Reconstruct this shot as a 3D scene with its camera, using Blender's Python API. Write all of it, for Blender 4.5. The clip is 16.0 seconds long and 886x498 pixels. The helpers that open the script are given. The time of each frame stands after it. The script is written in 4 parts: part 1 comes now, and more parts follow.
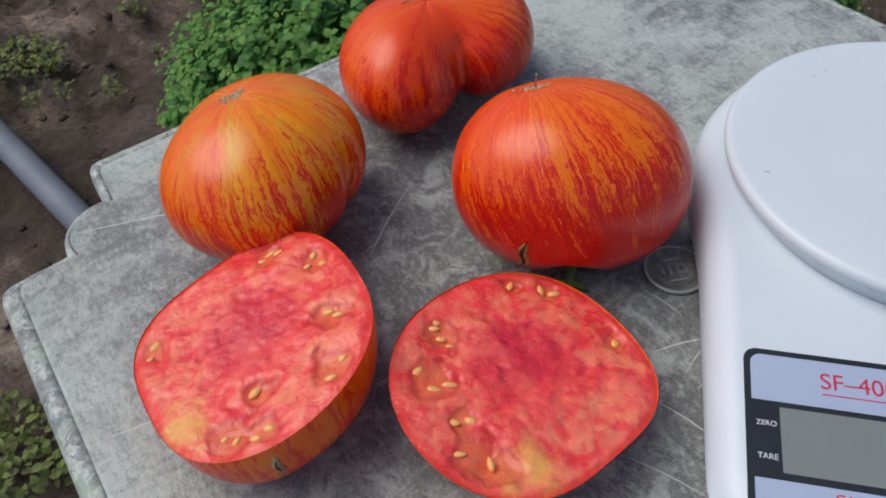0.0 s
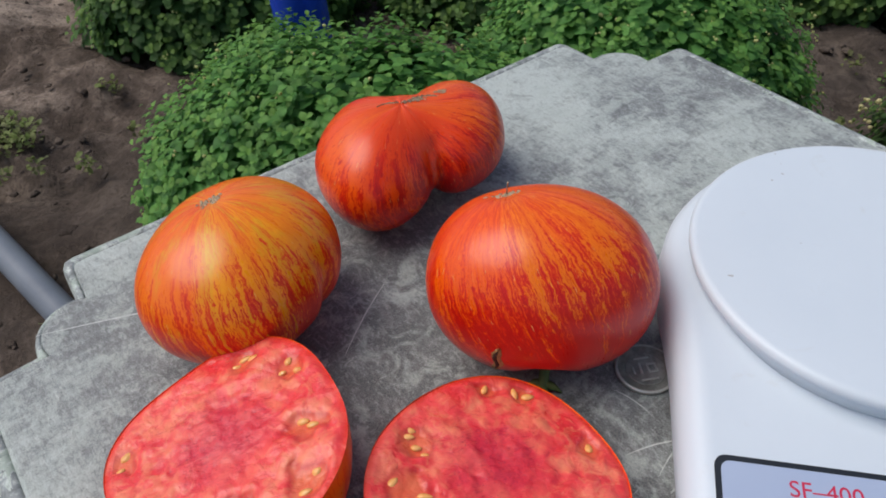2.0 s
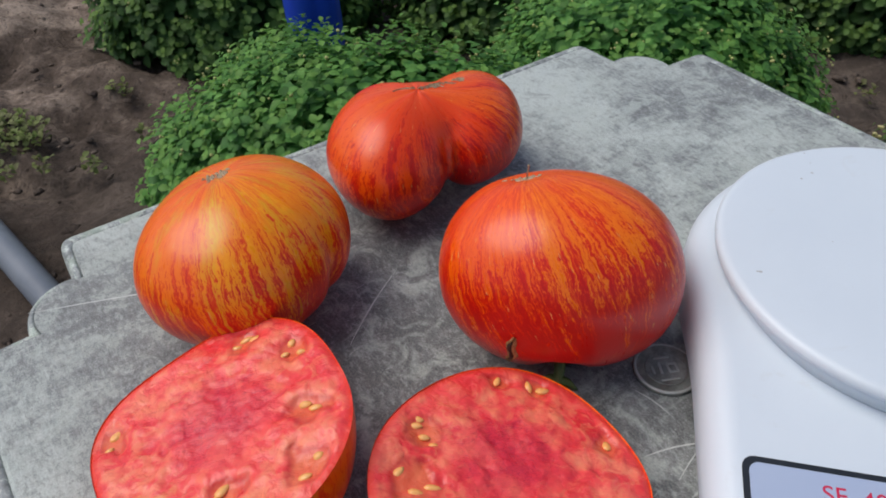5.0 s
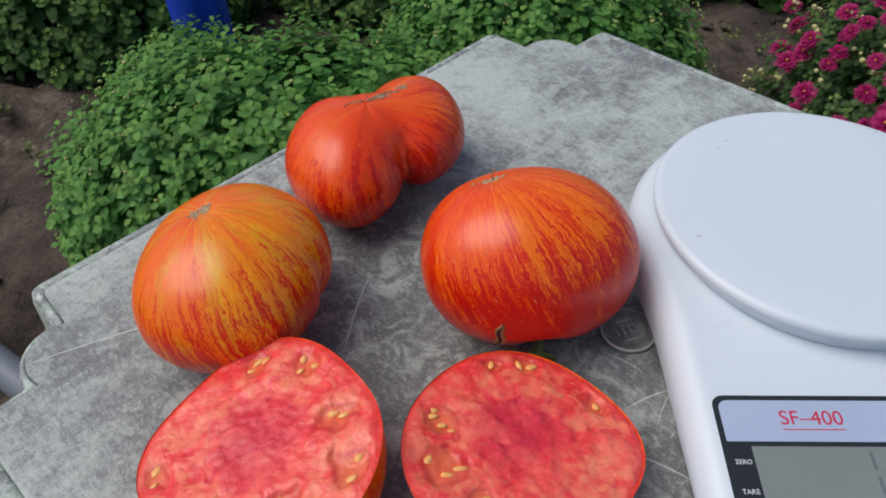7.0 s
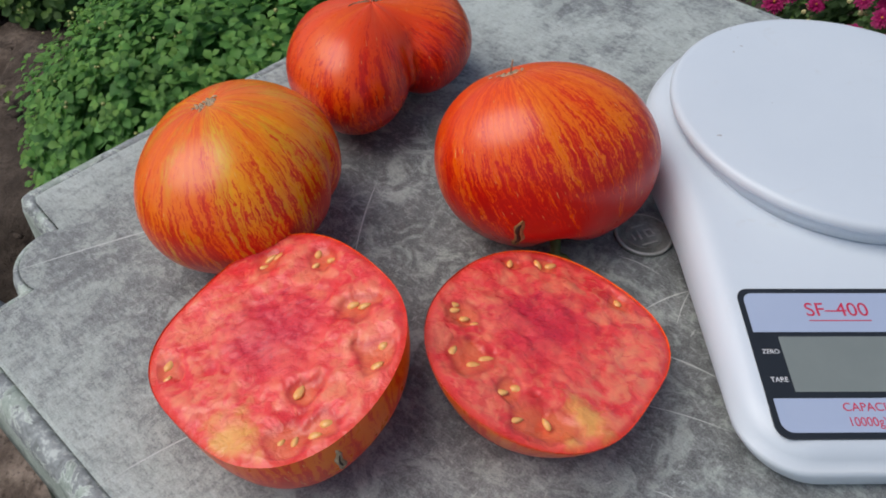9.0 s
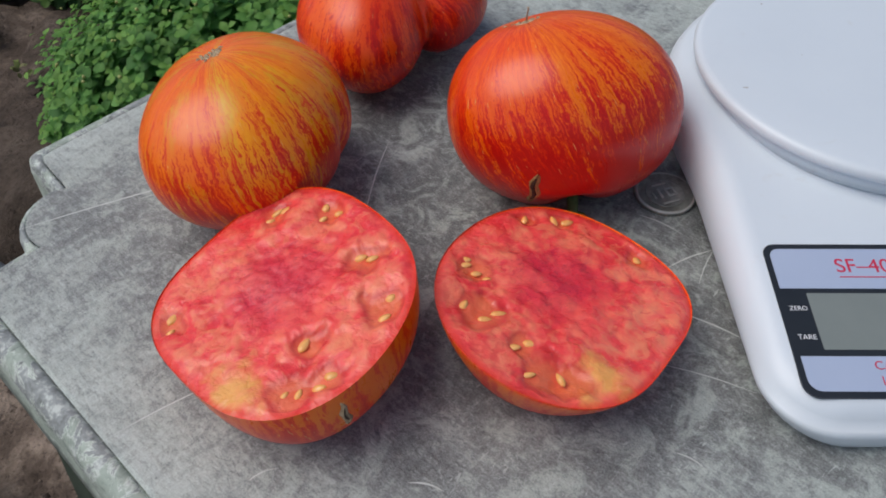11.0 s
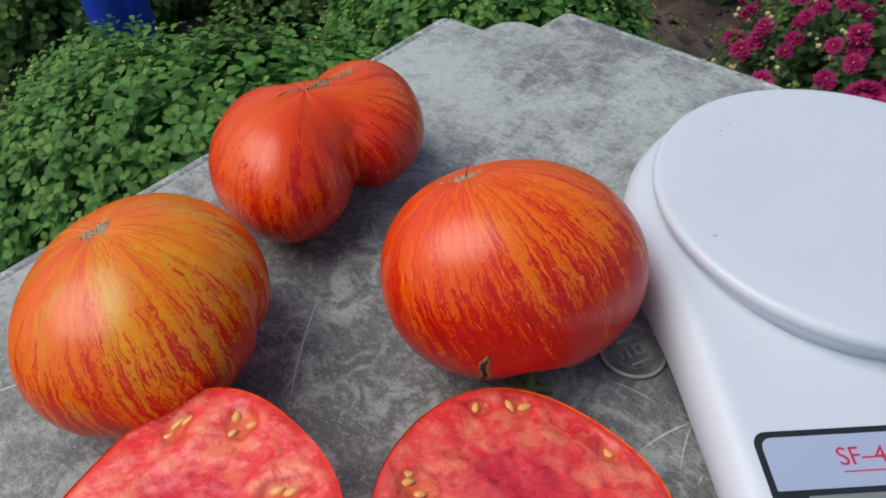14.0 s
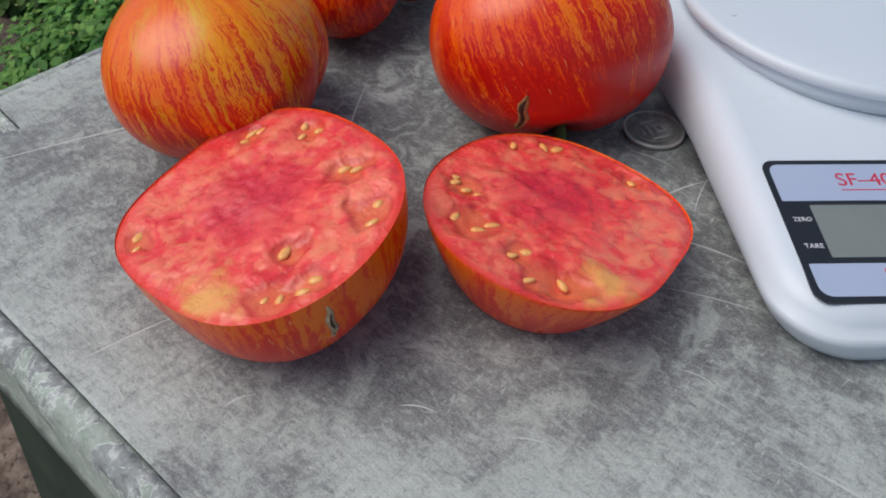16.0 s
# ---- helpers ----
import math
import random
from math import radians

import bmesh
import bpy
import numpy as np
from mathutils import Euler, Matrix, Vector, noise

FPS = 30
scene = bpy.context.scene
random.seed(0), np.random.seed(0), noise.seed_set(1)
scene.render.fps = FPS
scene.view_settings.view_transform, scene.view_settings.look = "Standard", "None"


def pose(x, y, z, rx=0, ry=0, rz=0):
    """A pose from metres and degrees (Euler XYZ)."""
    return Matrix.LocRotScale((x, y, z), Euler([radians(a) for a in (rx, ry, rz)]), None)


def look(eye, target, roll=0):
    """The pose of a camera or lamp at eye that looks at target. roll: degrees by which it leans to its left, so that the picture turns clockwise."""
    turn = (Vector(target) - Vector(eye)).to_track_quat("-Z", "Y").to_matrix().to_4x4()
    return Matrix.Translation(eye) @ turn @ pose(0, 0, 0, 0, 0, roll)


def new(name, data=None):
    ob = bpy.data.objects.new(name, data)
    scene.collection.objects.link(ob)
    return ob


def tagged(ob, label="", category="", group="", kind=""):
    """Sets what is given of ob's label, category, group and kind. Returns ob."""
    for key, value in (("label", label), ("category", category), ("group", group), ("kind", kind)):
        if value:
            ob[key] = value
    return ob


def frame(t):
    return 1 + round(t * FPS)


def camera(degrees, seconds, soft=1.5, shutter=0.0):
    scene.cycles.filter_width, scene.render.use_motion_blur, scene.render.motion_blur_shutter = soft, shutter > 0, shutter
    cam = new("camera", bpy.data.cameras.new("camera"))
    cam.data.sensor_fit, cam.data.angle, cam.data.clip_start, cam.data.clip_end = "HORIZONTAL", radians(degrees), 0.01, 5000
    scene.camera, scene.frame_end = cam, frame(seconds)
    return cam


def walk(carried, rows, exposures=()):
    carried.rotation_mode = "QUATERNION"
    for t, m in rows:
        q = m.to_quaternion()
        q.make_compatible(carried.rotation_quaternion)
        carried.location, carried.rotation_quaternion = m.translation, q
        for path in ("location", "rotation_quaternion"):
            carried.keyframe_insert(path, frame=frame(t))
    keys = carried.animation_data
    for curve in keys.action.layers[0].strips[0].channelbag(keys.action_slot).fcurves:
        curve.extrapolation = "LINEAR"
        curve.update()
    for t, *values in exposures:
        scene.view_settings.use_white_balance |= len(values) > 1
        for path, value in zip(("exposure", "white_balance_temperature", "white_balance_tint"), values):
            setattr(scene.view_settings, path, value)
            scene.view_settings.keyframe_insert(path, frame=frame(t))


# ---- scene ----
cam = camera(60.8, 16.0, soft=1.8)
PATH = [
    (0, (0.093, -0.265, 0.709), (-0.357, 0.98, -0.79), -4.7),
    (0.2, (0.089, -0.250, 0.708), (-0.347, 0.999, -0.792), -4.9),
    (0.5, (0.083, -0.234, 0.712), (-0.337, 1.057, -0.756), -4.5),
    (1, (0.084, -0.23, 0.726), (-0.314, 1.101, -0.714), -3.9),
    (1.5, (0.084, -0.242, 0.728), (-0.312, 1.119, -0.683), -3.3),
    (2, (0.091, -0.257, 0.724), (-0.319, 1.127, -0.661), -2.5),
    (2.5, (0.088, -0.259, 0.723), (-0.335, 1.14, -0.643), -1.6),
    (3, (0.094, -0.268, 0.713), (-0.339, 1.141, -0.639), -0.9),
    (3.5, (0.083, -0.268, 0.715), (-0.35, 1.145, -0.632), -0.4),
    (3.7, (0.082, -0.265, 0.710), (-0.340, 1.160, -0.628), 0.1),
    (5.8, (0.091, -0.253, 0.702), (-0.325, 1.169, -0.641), -1.3),
    (6, (0.092, -0.25, 0.703), (-0.291, 1.176, -0.646), -1.1),
    (6.5, (0.08, -0.262, 0.713), (-0.216, 1.164, -0.658), -1.4),
    (7, (0.054, -0.277, 0.733), (-0.096, 1.144, -0.667), -0.7),
    (7.5, (0.041, -0.295, 0.748), (0.021, 1.115, -0.671), 0.8),
    (7.8, (0.051, -0.288, 0.719), (0.050, 1.094, -0.726), 1.1),
    (8, (0.057, -0.291, 0.715), (0.072, 1.104, -0.718), 1.8),
    (8.2, (0.062, -0.294, 0.720), (0.060, 1.073, -0.738), 1.7),
    (8.5, (0.046, -0.295, 0.704), (0.039, 1.083, -0.746), 2.2),
    (9, (0.036, -0.291, 0.706), (-0.033, 1.065, -0.763), 1.5),
    (9.5, (0.044, -0.291, 0.694), (-0.076, 1.044, -0.79), 0.6),
    (9.7, (0.043, -0.294, 0.693), (-0.105, 1.031, -0.798), -0.2),
    (11.8, (0.039, -0.289, 0.682), (-0.030, 1.039, -0.811), 0.6),
    (12, (0.038, -0.282, 0.68), (-0.012, 1.065, -0.797), 1.0),
    (12.5, (0.034, -0.26, 0.681), (0.009, 1.113, -0.774), 1.3),
    (13, (0.042, -0.225, 0.684), (0.039, 1.166, -0.753), 1.4),
    (13.5, (0.04, -0.218, 0.681), (0.04, 1.203, -0.727), 1.0),
    (14, (0.043, -0.229, 0.69), (0.029, 1.21, -0.698), 0.6),
    (14.5, (0.042, -0.252, 0.699), (0.014, 1.196, -0.68), 0.6),
    (15, (0.035, -0.276, 0.697), (-0.002, 1.166, -0.689), 1.1),
    (15.2, (0.036, -0.291, 0.687), (-0.020, 1.158, -0.692), 0.8),
    (15.5, (0.031, -0.301, 0.672), (-0.003, 1.121, -0.734), 1.8),
    (16, (0.033, -0.312, 0.65), (0.001, 1.084, -0.781), 2.0),
]
EXPOSURE = [(0, -0.19), (0.5, -0.19), (1.5, -0.11), (2.5, -0.07), (3.7, -0.09), (5.8, -0.11), (8, -0.17), (9.5, -0.21), (11.8, -0.25), (12.5, -0.25), (13.5, -0.17), (14.5, -0.15), (15, -0.14), (16, -0.19)]
walk(cam, [(t, look(eye, target, roll)) for t, eye, target, roll in PATH], EXPOSURE)

# ---- world and light ----
world = bpy.data.worlds.new("sky")
scene.world = world
world.use_nodes = True
wn = world.node_tree.nodes
sky = wn.new("ShaderNodeTexSky")
sky.sky_type = "NISHITA"
sky.sun_disc = False
SUN_FROM = Vector((-0.50, -0.08, 0.86)).normalized()
sky.sun_elevation = math.asin(SUN_FROM.z)
sky.sun_rotation = math.atan2(SUN_FROM.x, SUN_FROM.y)
sky.air_density, sky.dust_density = 1.0, 2.5
wn["Background"].inputs["Strength"].default_value = 0.108
world.node_tree.links.new(sky.outputs["Color"], wn["Background"].inputs["Color"])
sun = new("sun", bpy.data.lights.new("sun", "SUN"))
sun.data.energy, sun.data.angle, sun.data.color = 2.05, radians(48), (1.0, 0.965, 0.925)
sun.matrix_world = look(SUN_FROM * 5, (0, 0, 0))


# ---- materials ----
class Nodes:
    """A small helper that wires a node material."""

    def __init__(self, name, rough=0.6, metal=0.0, spec=0.5):
        self.mat = bpy.data.materials.new(name)
        self.mat.use_nodes = True
        self.t = self.mat.node_tree
        self.b = self.t.nodes["Principled BSDF"]
        self.b.inputs["Roughness"].default_value = rough
        self.b.inputs["Metallic"].default_value = metal
        self.b.inputs["Specular IOR Level"].default_value = spec

    def node(self, kind, **values):
        n = self.t.nodes.new(kind)
        for k, v in values.items():
            n.inputs[k.replace("_", " ")].default_value = v
        return n

    def link(self, a, b):
        self.t.links.new(a, b)

    def coords(self, which="Object", scale=None):
        out = self.node("ShaderNodeTexCoord").outputs[which]
        if scale:
            m = self.node("ShaderNodeMapping")
            m.inputs["Scale"].default_value = scale
            self.link(out, m.inputs["Vector"])
            out = m.outputs["Vector"]
        return out

    def attribute(self, name, scale=None):
        a = self.node("ShaderNodeAttribute")
        a.attribute_name = name
        out = a.outputs["Vector"]
        if scale:
            m = self.node("ShaderNodeMapping")
            m.inputs["Scale"].default_value = scale
            self.link(out, m.inputs["Vector"])
            out = m.outputs["Vector"]
        return out

    def noise(self, vec, scale, detail=4, rough=0.55, distort=0.0):
        n = self.node("ShaderNodeTexNoise", Scale=scale, Detail=detail, Roughness=rough, Distortion=distort)
        self.link(vec, n.inputs["Vector"])
        return n.outputs["Fac"]

    def ramp(self, fac, *stops):
        r = self.node("ShaderNodeValToRGB")
        e = r.color_ramp.elements
        while len(e) < len(stops):
            e.new(0.5)
        for el, (p, c) in zip(e, stops):
            el.position = p
            el.color = (*c, 1) if isinstance(c, tuple) else (c, c, c, 1)
        self.link(fac, r.inputs["Fac"])
        return r.outputs["Color"]

    def mix(self, fac, a, b, how="MIX"):
        m = self.node("ShaderNodeMix")
        m.data_type, m.blend_type = "RGBA", how
        for sock, v in ((m.inputs[0], fac), (m.inputs[6], a), (m.inputs[7], b)):
            if isinstance(v, (int, float)):
                sock.default_value = v
            elif isinstance(v, tuple):
                sock.default_value = (*v, 1)
            else:
                self.link(v, sock)
        return m.outputs[2]

    def math(self, op, a, b=0.0, clamp=False):
        m = self.node("ShaderNodeMath")
        m.operation, m.use_clamp = op, clamp
        for sock, v in zip(m.inputs, (a, b)):
            if isinstance(v, (int, float)):
                sock.default_value = v
            else:
                self.link(v, sock)
        return m.outputs[0]

    def part_of(self, vec, axis):
        s = self.node("ShaderNodeSeparateXYZ")
        self.link(vec, s.inputs[0])
        return s.outputs[axis]

    def colour(self, c):
        if isinstance(c, tuple):
            self.b.inputs["Base Color"].default_value = (*c, 1)
        else:
            self.link(c, self.b.inputs["Base Color"])

    def rough(self, out):
        self.link(out, self.b.inputs["Roughness"])

    def bump(self, height, strength=0.3, distance=0.001):
        n = self.node("ShaderNodeBump", Strength=strength, Distance=distance)
        self.link(height, n.inputs["Height"])
        self.link(n.outputs["Normal"], self.b.inputs["Normal"])


def table_material():
    m = Nodes("weathered_plastic", 0.5, spec=0.45)
    v = m.coords()
    big = m.noise(v, 9, 4, 0.6, 0.9)
    mid = m.noise(v, 38, 8, 0.74, 0.5)
    fine = m.noise(m.coords("Object", (1.0, 1.7, 1.0)), 260, 6, 0.80, 0.6)
    grain = m.noise(v, 1300, 3, 0.75)
    # scuffs: short strokes that follow one way, and a second set across them
    scuff = m.noise(m.coords("Object", (1.0, 3.6, 1.0)), 120, 5, 0.70, 0.8)
    cross = m.noise(m.coords("Object", (4.2, 1.0, 1.0)), 70, 5, 0.70, 0.8)
    tone = m.math("ADD", m.math("MULTIPLY", big, 0.27), m.math("MULTIPLY", mid, 0.36))
    tone = m.math("ADD", tone, m.math("MULTIPLY", scuff, 0.13))
    tone = m.math("ADD", tone, m.math("MULTIPLY", cross, 0.12))
    tone = m.math("ADD", tone, m.math("MULTIPLY", fine, 0.08))

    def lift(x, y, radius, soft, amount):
        """Adds to the tone round a place on the table: below nought dark worn patches and painted contact shade, above
        it pale bleached or brightened ones.
        """
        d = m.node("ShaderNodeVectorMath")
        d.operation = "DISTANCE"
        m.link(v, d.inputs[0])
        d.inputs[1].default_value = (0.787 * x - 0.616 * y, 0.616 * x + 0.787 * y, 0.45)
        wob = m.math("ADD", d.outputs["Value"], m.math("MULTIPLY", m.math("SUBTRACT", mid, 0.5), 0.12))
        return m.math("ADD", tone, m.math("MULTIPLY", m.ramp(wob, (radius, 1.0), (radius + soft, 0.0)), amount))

    # contact shade by the tomatoes and far sky sheen painted in among worn patches
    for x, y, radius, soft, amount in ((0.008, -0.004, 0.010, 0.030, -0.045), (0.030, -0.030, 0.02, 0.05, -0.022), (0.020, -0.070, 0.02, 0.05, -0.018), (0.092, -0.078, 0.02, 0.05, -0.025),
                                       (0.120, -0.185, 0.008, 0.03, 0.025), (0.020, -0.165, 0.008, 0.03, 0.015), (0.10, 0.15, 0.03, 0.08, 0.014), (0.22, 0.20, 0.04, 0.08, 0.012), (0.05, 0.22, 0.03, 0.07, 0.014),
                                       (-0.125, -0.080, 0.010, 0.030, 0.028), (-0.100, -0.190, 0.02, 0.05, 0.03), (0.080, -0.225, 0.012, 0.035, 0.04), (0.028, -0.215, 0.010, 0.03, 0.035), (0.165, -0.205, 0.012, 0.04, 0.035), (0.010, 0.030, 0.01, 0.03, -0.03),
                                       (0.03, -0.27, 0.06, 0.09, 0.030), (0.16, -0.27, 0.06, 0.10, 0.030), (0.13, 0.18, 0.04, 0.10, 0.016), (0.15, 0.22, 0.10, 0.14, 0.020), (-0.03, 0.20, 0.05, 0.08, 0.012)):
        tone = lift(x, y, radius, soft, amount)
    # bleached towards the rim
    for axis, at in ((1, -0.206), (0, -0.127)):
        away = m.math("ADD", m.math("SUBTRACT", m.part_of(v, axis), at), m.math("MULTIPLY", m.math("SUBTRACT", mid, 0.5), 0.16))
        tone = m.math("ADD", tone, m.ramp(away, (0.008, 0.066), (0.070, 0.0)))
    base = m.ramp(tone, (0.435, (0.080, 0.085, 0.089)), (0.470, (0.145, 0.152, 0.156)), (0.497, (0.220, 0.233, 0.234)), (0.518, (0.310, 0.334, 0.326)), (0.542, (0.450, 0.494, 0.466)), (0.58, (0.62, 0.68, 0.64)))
    # marbling: pale bleached blotches and dark worn ones
    marble = m.noise(v, 58, 6, 0.66, 0.7)
    base = m.mix(m.ramp(marble, (0.51, 0.0), (0.61, 0.68)), base, (0.55, 0.615, 0.568))
    base = m.mix(m.ramp(marble, (0.37, 0.48), (0.44, 0.0)), base, (0.125, 0.130, 0.138))
    # thin pale outlines where the worn skin has flaked
    line = m.noise(v, 22, 7, 0.66, 2.0)
    base = m.mix(m.math("MULTIPLY", m.ramp(line, (0.484, 0.0), (0.498, 0.40), (0.502, 0.40), (0.516, 0.0)), m.ramp(big, (0.44, 0.0), (0.56, 1.0))), base, (0.58, 0.63, 0.61))
    nick = m.noise(m.coords("Object", (5.0, 1.0, 1.0)), 90, 3, 0.6, 1.6)
    base = m.mix(m.ramp(nick, (0.665, 0.0), (0.70, 0.7)), base, (0.66, 0.70, 0.68))
    pit = m.noise(v, 170, 2, 0.5)
    base = m.mix(m.ramp(pit, (0.17, 0.7), (0.20, 0.0)), base, (0.06, 0.062, 0.065))
    base = m.mix(m.math("MULTIPLY", m.ramp(fine, (0.37, 1.0), (0.47, 0.0)), 0.42), base, (0.10, 0.106, 0.112))
    base = m.mix(m.math("MULTIPLY", m.ramp(fine, (0.52, 0.0), (0.64, 1.0)), 0.50), base, (0.60, 0.64, 0.62))
    base = m.mix(0.30, base, m.ramp(grain, (0.36, (0.07, 0.074, 0.078)), (0.64, (0.52, 0.56, 0.53))))
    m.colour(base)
    m.rough(m.ramp(mid, (0.3, 0.42), (0.7, 0.60)))
    m.bump(m.mix(0.6, m.mix(0.5, mid, scuff), fine), 1.0, 0.0010)
    return m.mat


def rim_material():
    m = Nodes("pale_green_plastic", 0.62, spec=0.35)
    v = m.coords()
    mid = m.noise(v, 40, 6, 0.7, 0.6)
    fine = m.noise(v, 220, 4, 0.65)
    base = m.ramp(mid, (0.34, (0.20, 0.235, 0.21)), (0.48, (0.34, 0.40, 0.35)), (0.66, (0.46, 0.53, 0.465)))
    # grey scuffed patches on the upper face, with chipped pale edges
    chip = m.math("ADD", m.noise(v, 62, 8, 0.72, 0.6), m.math("MULTIPLY", m.math("SUBTRACT", m.part_of(v, 2), 0.443), 9.0))
    base = m.mix(m.ramp(chip, (0.515, 0.0), (0.535, 0.85)), base, m.ramp(fine, (0.35, (0.17, 0.18, 0.19)), (0.65, (0.38, 0.405, 0.41))))
    base = m.mix(m.ramp(chip, (0.500, 0.0), (0.512, 0.75), (0.522, 0.75), (0.534, 0.0)), base, (0.66, 0.72, 0.67))
    base = m.mix(m.ramp(fine, (0.56, 0.0), (0.66, 0.6)), base, (0.64, 0.69, 0.65))
    base = m.mix(m.ramp(fine, (0.34, 0.5), (0.44, 0.0)), base, (0.15, 0.17, 0.16))
    m.colour(base)
    m.bump(m.mix(0.5, m.mix(0.4, mid, chip), fine), 0.7, 0.0009)
    return m.mat


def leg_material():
    m = Nodes("shaded_green_plastic", 0.7, spec=0.25)
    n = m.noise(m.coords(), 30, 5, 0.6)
    # the table's green, darkened in the colour for the shade below the rim
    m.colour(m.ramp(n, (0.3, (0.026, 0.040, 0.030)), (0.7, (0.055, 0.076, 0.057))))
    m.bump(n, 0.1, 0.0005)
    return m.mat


def tomato_material(name, base, warm, red, deep, tip, red_amount, green, fine=(27, 6.0), sheen=0.5):
    """Skin with red flames that run from pole to pole. The attribute 'skin' holds the way round (x, y) and the height (z, 0 to 1)."""
    m = Nodes(name, 0.30, spec=sheen)
    w, h = fine
    # ragged edges: the way round wavers with a fine noise
    jag = m.node("ShaderNodeTexNoise", Scale=150.0, Detail=4.0, Roughness=0.6)
    m.link(m.coords(), jag.inputs["Vector"])
    off = m.node("ShaderNodeVectorMath")
    off.operation = "MULTIPLY_ADD"
    m.link(jag.outputs["Color"], off.inputs[0])
    off.inputs[1].default_value, off.inputs[2].default_value = (0.11, 0.11, 0.03), (-0.055, -0.055, -0.015)
    moved = m.node("ShaderNodeVectorMath")
    m.link(m.attribute("skin"), moved.inputs[0])
    m.link(off.outputs[0], moved.inputs[1])

    def along(wide, tall, detail, rough, distort):
        p = m.node("ShaderNodeMapping")
        p.inputs["Scale"].default_value = (wide, wide, tall)
        m.link(moved.outputs[0], p.inputs["Vector"])
        return m.noise(p.outputs["Vector"], 1.0, detail, rough, distort)

    height = m.part_of(m.attribute("skin"), 2)
    flame = along(w * 0.30, h * 0.42, 3, 0.5, 0.3)
    streak = along(w, h, 4, 0.6, 0.35)
    thin = along(w * 2.6, h * 1.5, 3, 0.6, 0.25)
    patch = m.noise(m.attribute("skin", (1.5, 1.5, 1.8)), 1.0, 3, 0.5)
    col = m.mix(m.ramp(patch, (0.40, 0.0), (0.62, 1.0)), base, warm)
    col = m.mix(m.ramp(m.noise(m.coords(), 420, 3, 0.6), (0.35, 0.22), (0.65, 0.0)), col, tuple(0.7 * p + 0.3 * q for p, q in zip(base, red)))
    if green:
        col = m.mix(m.math("MULTIPLY", m.ramp(m.noise(m.attribute("skin", (1.9, 1.9, 2.6)), 1.7, 4), (0.50, 0.0), (0.62, 1.0)), green), col, (0.70, 0.42, 0.010))
    # soft blush under the streaks
    col = m.mix(m.ramp(flame, (0.46, 0.0), (0.64, 0.30)), col, tuple(0.5 * (p + q) for p, q in zip(base, red)))
    low = m.math("MULTIPLY", m.math("SUBTRACT", 0.55, height), 0.34)
    f = m.math("ADD", m.math("MULTIPLY", flame, 0.22), m.math("MULTIPLY", streak, 0.40))
    f = m.math("ADD", f, m.math("MULTIPLY", thin, 0.38))
    f = m.math("ADD", f, m.math("MULTIPLY", m.math("SUBTRACT", patch, 0.5), -0.05))
    f = m.math("ADD", f, low)
    k = 0.560 - red_amount
    col = m.mix(m.ramp(f, (k - 0.012, 0.0), (k + 0.006, 0.80), (k + 0.05, 1.0)), col, red)
    col = m.mix(m.ramp(f, (k + 0.035, 0.0), (k + 0.07, 0.9)), col, deep)
    near_tip = m.ramp(height, (0.58, 0.0), (0.90, 1.0))
    rays = along(30, 1.6, 4, 0.6, 0.2)
    col = m.mix(m.math("MULTIPLY", m.ramp(rays, (0.49, 0.0), (0.525, 0.85)), near_tip), col, tip)
    fleck = m.noise(m.attribute("skin", (62, 62, 20)), 1.0, 2, 0.5)
    col = m.mix(m.ramp(fleck, (0.705, 0.0), (0.735, 0.7)), col, (0.90, 0.52, 0.17))
    m.colour(col)
    m.rough(m.ramp(streak, (0.3, 0.26), (0.7, 0.34)))
    m.bump(m.mix(0.5, m.noise(m.coords(), 90, 3), streak), 0.14, 0.0006)
    return m.mat


